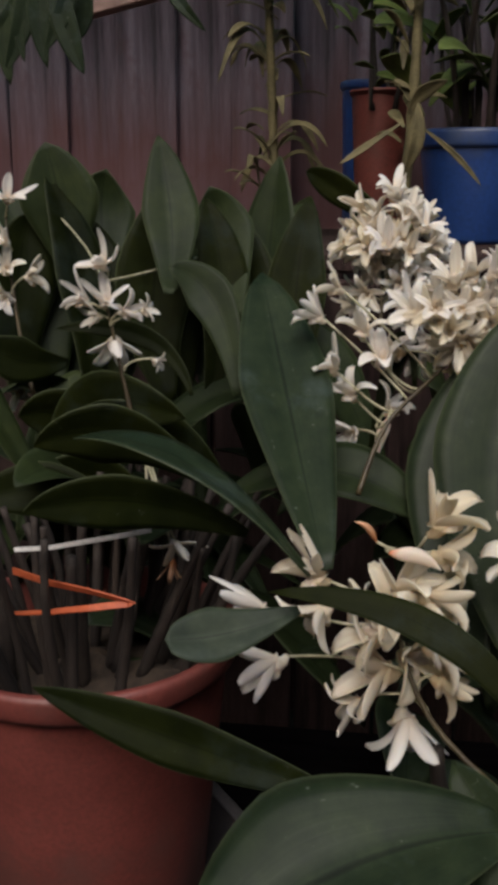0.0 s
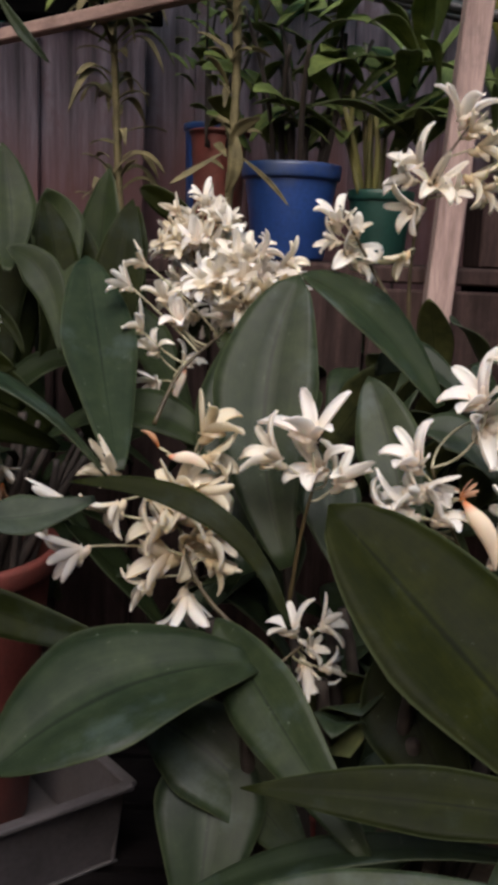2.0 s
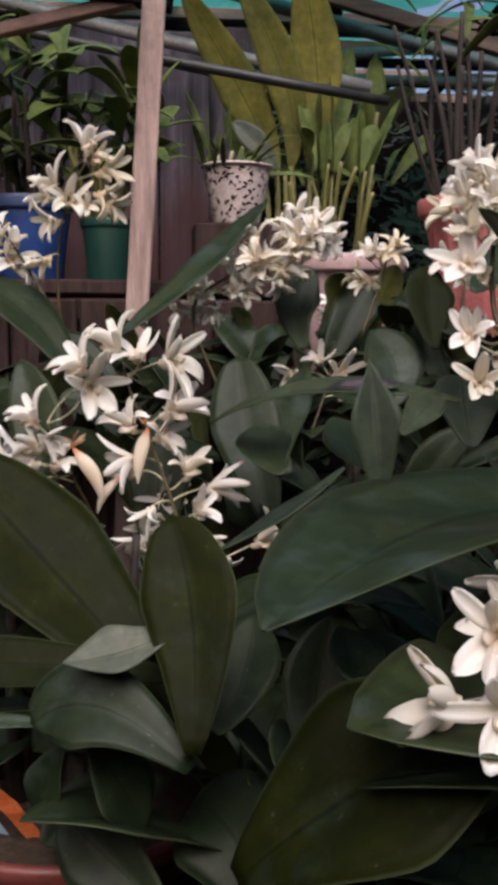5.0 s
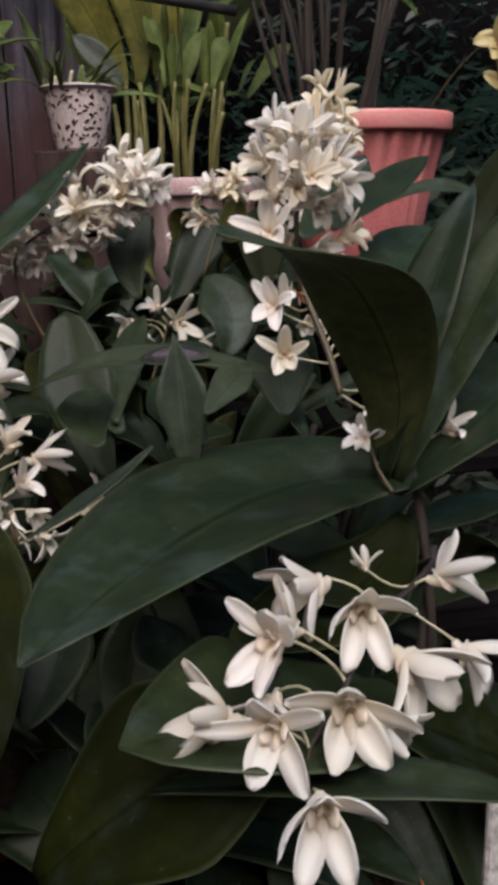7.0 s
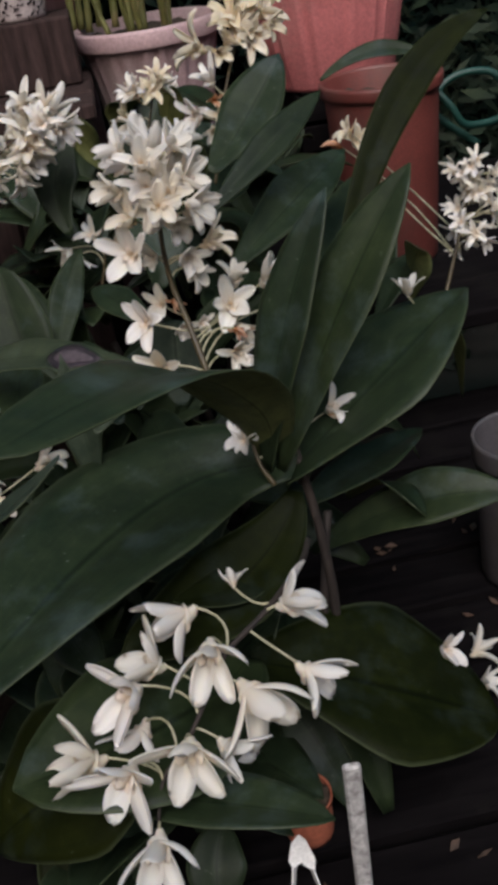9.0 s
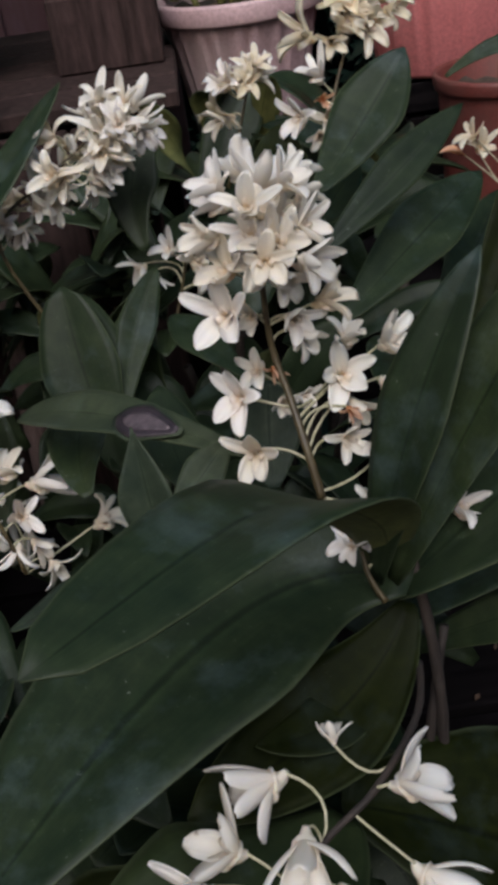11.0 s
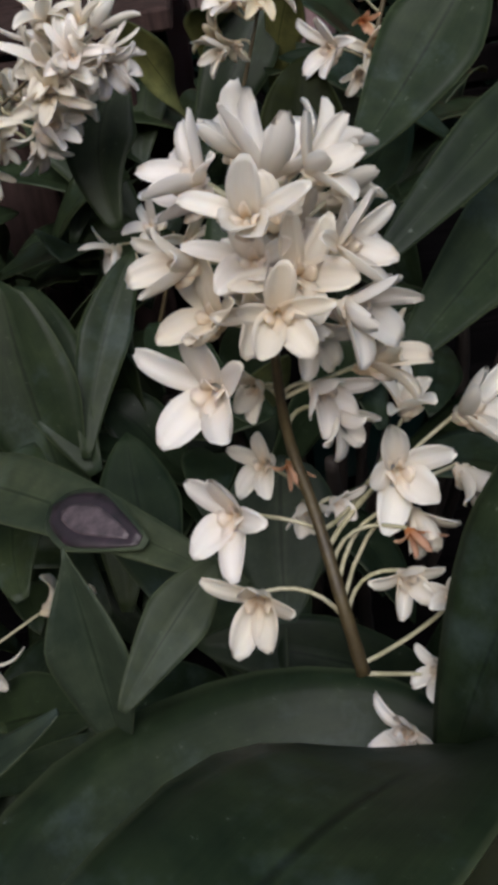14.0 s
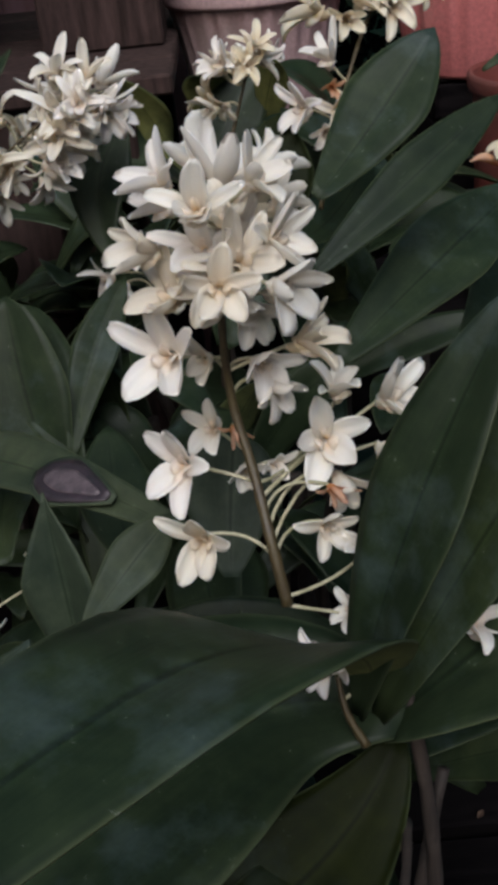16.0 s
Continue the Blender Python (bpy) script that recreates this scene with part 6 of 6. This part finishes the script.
fl(spike_f, -0.344, 0.938, 0.980, -0.79, -0.31, 0.53, 0.041, 0, "half")
fl(spike_f, -0.329, 0.940, 0.979, 0.01, -0.50, 0.87, 0.044, 0, "half")
fl(spike_f, -0.314, 0.937, 0.972, 0.95, -0.26, 0.20, 0.034, 0, "half")
fl(spike_f, -0.297, 0.936, 0.974, 0.98, -0.08, 0.20, 0.027, 0, "cup")
fl(spike_f, -0.323, 0.942, 0.948, 0.24, -0.75, -0.62, 0.047, 0, "half")
fl(spike_f, -0.289, 0.937, 0.934, 0.87, -0.33, -0.36, 0.022, 0, "cup")
fl(spike_f, -0.335, 0.939, 0.968, -0.80, -0.60, 0.02, 0.034, 0, "half")
spike_f2 = spike(orchid_f, [(-0.406, 0.976, 0.893), (-0.425, 0.996, 0.958), (-0.438, 1.016, 1.043)], 0.0017)
fl(spike_f2, -0.429, 1.000, 1.057, 0.28, -0.55, 0.79, 0.041, 0, "half")
fl(spike_f2, -0.433, 1.001, 0.998, 0.11, -0.68, 0.72, 0.045, 0, "half")
fl(spike_f2, -0.413, 0.998, 0.993, 0.95, -0.23, 0.18, 0.041, 0, "half")
fl(spike_f2, -0.436, 1.002, 0.975, -0.14, -0.94, -0.32, 0.043, 0, "half")
fl(spike_f2, -0.427, 1.001, 0.891, 0.11, -0.77, -0.62, 0.037, 0, "back")
fl(spike_f2, -0.431, 0.998, 1.021, -0.45, -0.46, 0.76, 0.030, 0, "half")
fl(spike_f, -0.296, 0.877, 0.828, -0.74, -0.34, 0.58, 0.024, 0, "cup")
fl(spike_f, -0.258, 0.859, 0.809, 0.41, -0.48, -0.78, 0.037, 0, "back")
fl(spike_f, -0.260, 0.859, 0.793, 0.00, -0.57, -0.82, 0.031, 0, "aged")
fl(spike_f, -0.230, 1.196, 1.026, 0.76, -0.16, 0.63, 0.032, 0, "half")
fl(spike_f, -0.426, 1.098, 1.048, -0.55, -0.76, 0.35, 0.013, 0, "half")
leaf(orchid_f, (-0.442, 1.036, 0.874), (-0.452, 1.066, 0.966), (-0.445, 1.096, 1.043), 0.080, (0.643, -0.726, 0.244), mat=OLIVE_SHADE)
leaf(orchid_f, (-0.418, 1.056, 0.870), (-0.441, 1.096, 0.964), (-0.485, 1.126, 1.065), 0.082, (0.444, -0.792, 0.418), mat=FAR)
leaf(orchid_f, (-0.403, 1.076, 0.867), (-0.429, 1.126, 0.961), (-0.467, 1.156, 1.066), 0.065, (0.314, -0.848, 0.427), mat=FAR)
leaf(orchid_f, (-0.377, 1.036, 0.876), (-0.385, 1.066, 0.968), (-0.428, 1.096, 1.082), 0.061, (0.701, -0.633, 0.328), mat=OLIVE_SHADE)
leaf(orchid_f, (-0.355, 1.056, 0.872), (-0.373, 1.096, 0.965), (-0.407, 1.126, 1.043), 0.059, (0.360, -0.827, 0.432), mat=OLIVE_SHADE)
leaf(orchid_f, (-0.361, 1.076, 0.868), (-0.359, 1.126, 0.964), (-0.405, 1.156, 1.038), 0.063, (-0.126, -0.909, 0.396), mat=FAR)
leaf(orchid_f, (-0.299, 1.036, 0.878), (-0.320, 1.066, 0.969), (-0.301, 1.095, 1.078), 0.079, (0.308, -0.914, 0.266), mat=OLIVE_SHADE)
leaf(orchid_f, (-0.292, 1.056, 0.874), (-0.305, 1.096, 0.967), (-0.335, 1.125, 1.034), 0.074, (0.660, -0.620, 0.425), mat=OLIVE_SHADE)
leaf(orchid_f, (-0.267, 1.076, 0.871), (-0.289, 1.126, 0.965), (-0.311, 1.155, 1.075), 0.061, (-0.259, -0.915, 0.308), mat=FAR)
leaf(orchid_f, (-0.264, 1.036, 0.879), (-0.255, 1.065, 0.971), (-0.276, 1.095, 1.058), 0.053, (0.390, -0.869, 0.305), mat=OLIVE_SHADE)
leaf(orchid_f, (-0.237, 1.056, 0.876), (-0.238, 1.095, 0.968), (-0.260, 1.125, 1.044), 0.068, (-0.083, -0.923, 0.376), mat=OLIVE_SHADE)
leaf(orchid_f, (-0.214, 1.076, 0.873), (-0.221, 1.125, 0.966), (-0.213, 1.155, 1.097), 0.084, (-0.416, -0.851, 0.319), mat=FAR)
leaf(orchid_f, (-0.179, 1.035, 0.882), (-0.188, 1.060, 0.960), (-0.178, 1.095, 1.060), 0.060, (-0.036, -0.962, 0.270), mat=OLIVE_SHADE)
leaf(orchid_f, (-0.175, 1.195, 0.925), (-0.196, 1.215, 0.995), (-0.190, 1.235, 1.059), 0.055, (-0.256, -0.932, 0.256), mat=OLIVE_SHADE)
leaf(orchid_f, (-0.073, 1.293, 1.006), (-0.153, 1.313, 1.061), (-0.201, 1.333, 1.086), 0.039, (-0.379, -0.916, -0.128), mat=OLIVE_SHADE)
leaf(orchid_f, (-0.195, 0.796, 0.844), (-0.267, 0.771, 0.871), (-0.331, 0.746, 0.869), 0.043, (0.329, -0.940, -0.089), mat=OLIVE_SHADE)
leaf(orchid_f, (-0.234, 0.836, 0.868), (-0.287, 0.816, 0.904), (-0.341, 0.796, 0.898), 0.048, (0.306, -0.939, -0.160), mat=OLIVE_SHADE)
leaf(orchid_f, (-0.330, 0.976, 0.730), (-0.356, 0.946, 0.783), (-0.395, 0.916, 0.776), 0.059, (0.578, -0.785, -0.222), mat=OLIVE_SHADE)
leaf(orchid_f, (-0.299, 0.966, 0.779), (-0.338, 0.946, 0.825), (-0.390, 0.926, 0.838), 0.058, (0.318, -0.936, -0.150), mat=OLIVE_SHADE)
leaf(orchid_f, (-0.362, 0.976, 0.847), (-0.378, 0.966, 0.878), (-0.410, 0.946, 0.881), 0.059, (0.375, -0.893, -0.250), mat=OLIVE_SHADE)
leaf(orchid_f, (-0.237, 0.956, 0.826), (-0.282, 0.946, 0.867), (-0.346, 0.936, 0.895), 0.053, (0.112, -0.988, -0.105), mat=OLIVE_SHADE)

# ---- dense lower foliage and old canes ----
bush(orchid_a, 24, (0.180, 0.824, 0.546), (0.17, 0.11, 0.05), 101, 0.06, 0.20, LEAF, 0.9)
bush(orchid_a, 18, (0.356, 0.636, 0.501), (0.10, 0.10, 0.03), 121, 0.08, 0.20, LEAF, 0.8)
bush(orchid_m, 26, (0.42, 0.55, 0.49), (0.18, 0.14, 0.03), 122, 0.085, 0.20, LEAF, 0.7)
bush(orchid_c, 30, (0.110, 1.016, 0.665), (0.36, 0.10, 0.10), 102, 0.055, 0.19, LEAF, 0.9)
bush(orchid_c, 26, (0.150, 1.130, 0.775), (0.13, 0.03, 0.06), 133, 0.055, 0.17, LEAF, 0.95)
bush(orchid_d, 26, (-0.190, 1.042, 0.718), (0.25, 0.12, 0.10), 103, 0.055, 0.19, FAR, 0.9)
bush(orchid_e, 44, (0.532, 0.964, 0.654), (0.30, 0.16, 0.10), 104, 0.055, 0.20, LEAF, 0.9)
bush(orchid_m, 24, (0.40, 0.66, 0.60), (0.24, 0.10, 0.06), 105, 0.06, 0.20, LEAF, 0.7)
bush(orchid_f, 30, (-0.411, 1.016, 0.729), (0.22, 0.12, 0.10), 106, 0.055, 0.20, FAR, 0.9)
canes(orchid_f, 64, (-0.332, 0.875, 0.698), 0.088, 0.14, 107, 0.0042, 0.55)
canes(orchid_m, 2, (0.56, 0.53, 0.46), 0.015, 0.33, 108, 0.006, 0.1)
bush(orchid_e, 46, (0.467, 1.252, 0.821), (0.16, 0.04, 0.10), 131, 0.05, 0.14, LEAF, 0.9)
bush(orchid_e, 54, (0.461, 1.170, 0.794), (0.34, 0.08, 0.10), 111, 0.06, 0.18, LEAF, 0.9)
canes(orchid_a, 16, (0.067, 0.763, 0.464), 0.08, 0.26, 109, 0.007, 0.3)
canes(orchid_e, 16, (0.540, 1.010, 0.458), 0.12, 0.30, 110, 0.007, 0.3)
finish_spikes()

# ---- ties, tags and clutter ----
tie_a = thing("tie_tape", (-0.355, 0.796, 0.796), "orange plastic tape looped round old canes", "tape")
ribbon("strip", [(-0.362, 0.800, 0.805), (-0.328, 0.775, 0.809), (-0.296, 0.765, 0.809), (-0.267, 0.770, 0.800), (-0.295, 0.760, 0.799), (-0.325, 0.765, 0.792), (-0.361, 0.790, 0.777)], 0.005, REDTAPE, tie_a, twist=1.6)
tie_b = thing("tie_string", (-0.350, 0.786, 0.816), "pale string tied across old canes", "string")
ribbon("strip", [(-0.356, 0.790, 0.825), (-0.327, 0.780, 0.832), (-0.272, 0.785, 0.843), (-0.262, 0.800, 0.841)], 0.003, TAG, tie_b)
tie_c = thing("tie_tape", (0.036, 0.643, 0.586), "bright orange plastic tape trailing into a pot", "tape")
ribbon("strip", [(0.022, 0.640, 0.582), (0.046, 0.635, 0.552), (0.079, 0.635, 0.521), (0.112, 0.645, 0.466)], 0.014, ORANGE, tie_c)
tie_d = thing("tie_tape", (0.043, 0.653, 0.566), "pale blue plastic tape trailing into a pot", "tape")
ribbon("strip", [(0.029, 0.650, 0.562), (0.043, 0.645, 0.531), (0.074, 0.650, 0.479)], 0.009, SKYBLUE, tie_d)
stick = thing("garden_stake", (0.547, 0.338, 0.451), "white speckled wooden stake standing on the bench", "stake")
bm = bmesh.new()
box(bm, (0.0142, 0.007, 0.201), Matrix.Translation((0.547, 0.338, 0.5515)) @ Matrix.Rotation(radians(0.8), 4, "Y"), 0, 0.002)
part("shaft", bm, SPECK, stick, smooth=False)
tag = thing("plant_label", (0.498, 0.375, 0.452), "blank white plastic plant label folded into a V", "label")
ribbon("strip", [(0.481, 0.352, 0.458), (0.492, 0.378, 0.490), (0.500, 0.388, 0.512), (0.506, 0.380, 0.488), (0.513, 0.352, 0.458)], 0.012, TAG, tag)
rng = random.Random(54)
for x, y, z, turn in ((0.662, 0.452, 0.624, 20), (0.688, 0.446, 0.618, 100), (0.735, 0.560, 0.4535, 60)):
    drop = tagged(new("fallen_flower", KINDS["half"][int(turn) % 9]), "fallen white orchid flower lying on its side", "flower", "fallen flowers")
    drop.matrix_basis = pose(x, y, z + 0.012, 62, 8, turn) @ Matrix.Scale(0.045, 4)
# dried petals, bark and leaf scraps on the bench slats
bm = bmesh.new()
for i in range(70):
    x, y = rng.uniform(0.50, 0.95), 0.26 + rng.choice(range(7)) * 0.1 + rng.uniform(-0.04, 0.04)
    a, ln, wd = rng.uniform(0, 6.28), rng.uniform(0.004, 0.010), rng.uniform(0.002, 0.006)
    u, w = Vector((math.cos(a), math.sin(a), 0)) * ln, Vector((-math.sin(a), math.cos(a), 0)) * wd
    c = Vector((x, y, 0.4525))
    up = [Vector((0, 0, rng.uniform(0.0005, 0.005))) for _ in range(4)]
    top = [c - u + up[0], c - w + up[1], c + u + up[2], c + w + up[3]]
    vs = [bm.verts.new(p) for p in top] + [bm.verts.new(p - Vector((0, 0, 0.0008))) for p in top]
    for q in ((0, 1, 2, 3), (7, 6, 5, 4), (0, 4, 5, 1), (1, 5, 6, 2), (2, 6, 7, 3), (3, 7, 4, 0)):
        bm.faces.new([vs[k] for k in q])
scraps = tagged(part("dry_petals", bm, SCRAP, None, smooth=False), "dried brown petals and bark scraps on the bench", "debris", kind="stuff")
pot("small_pot", (0.516, 0.440, 0.452), 0.026, 0.050, ORANGE2, "small terracotta pot among the leaves", taper=0.9, rim=0.003, soil=0.006)
pot("plant_pot", (0.856, 0.740, 0.452), 0.058, 0.199, GREY, "faded grey-mauve plastic pot at the end of the bench", taper=0.85, rim=0.03, soil=0.09)
hose = thing("garden_hose", (0.937, 1.360, 0.981), "loose loops of dark green garden hose", "hose")
bm = bmesh.new()
tube(bm, glide([(0.937, 1.360, 0.981), (0.953, 1.360, 0.938), (0.990, 1.340, 0.887), (1.018, 1.340, 0.852), (1.097, 1.360, 0.857), (1.076, 1.380, 0.916), (1.004, 1.380, 0.919), (0.973, 1.370, 0.875), (1.042, 1.360, 0.814)], 56), 0.006, 0.006, 10)
part("coil", bm, GREEN, hose)
tray = thing("tray", (-0.334, 0.838, 0.451), "dusty grey plastic tray under a red pot", "tray")
turn = pose(-0.334, 0.838, 0.4515, 0, 0, 38.5)
bm = bmesh.new()
box(bm, (0.27, 0.27, 0.003), turn @ Matrix.Translation((0, 0, 0.0015)), 0, 0.001)
part("base", bm, GREY, tray, smooth=False)
for k in range(4):
    bm = bmesh.new()
    box(bm, (0.27, 0.004, 0.075), turn @ Matrix.Rotation(radians(90 * k), 4, "Z") @ Matrix.Translation((0, 0.135, 0.0405)) @ Matrix.Rotation(radians(-8), 4, "X"), 0, 0.001)
    part("side", bm, GREY, tray, smooth=False)
    bm = bmesh.new()
    box(bm, (0.286, 0.012, 0.005), turn @ Matrix.Rotation(radians(90 * k), 4, "Z") @ Matrix.Translation((0, 0.143, 0.079)), 0, 0.001)
    part("rim", bm, GREY, tray, smooth=False)
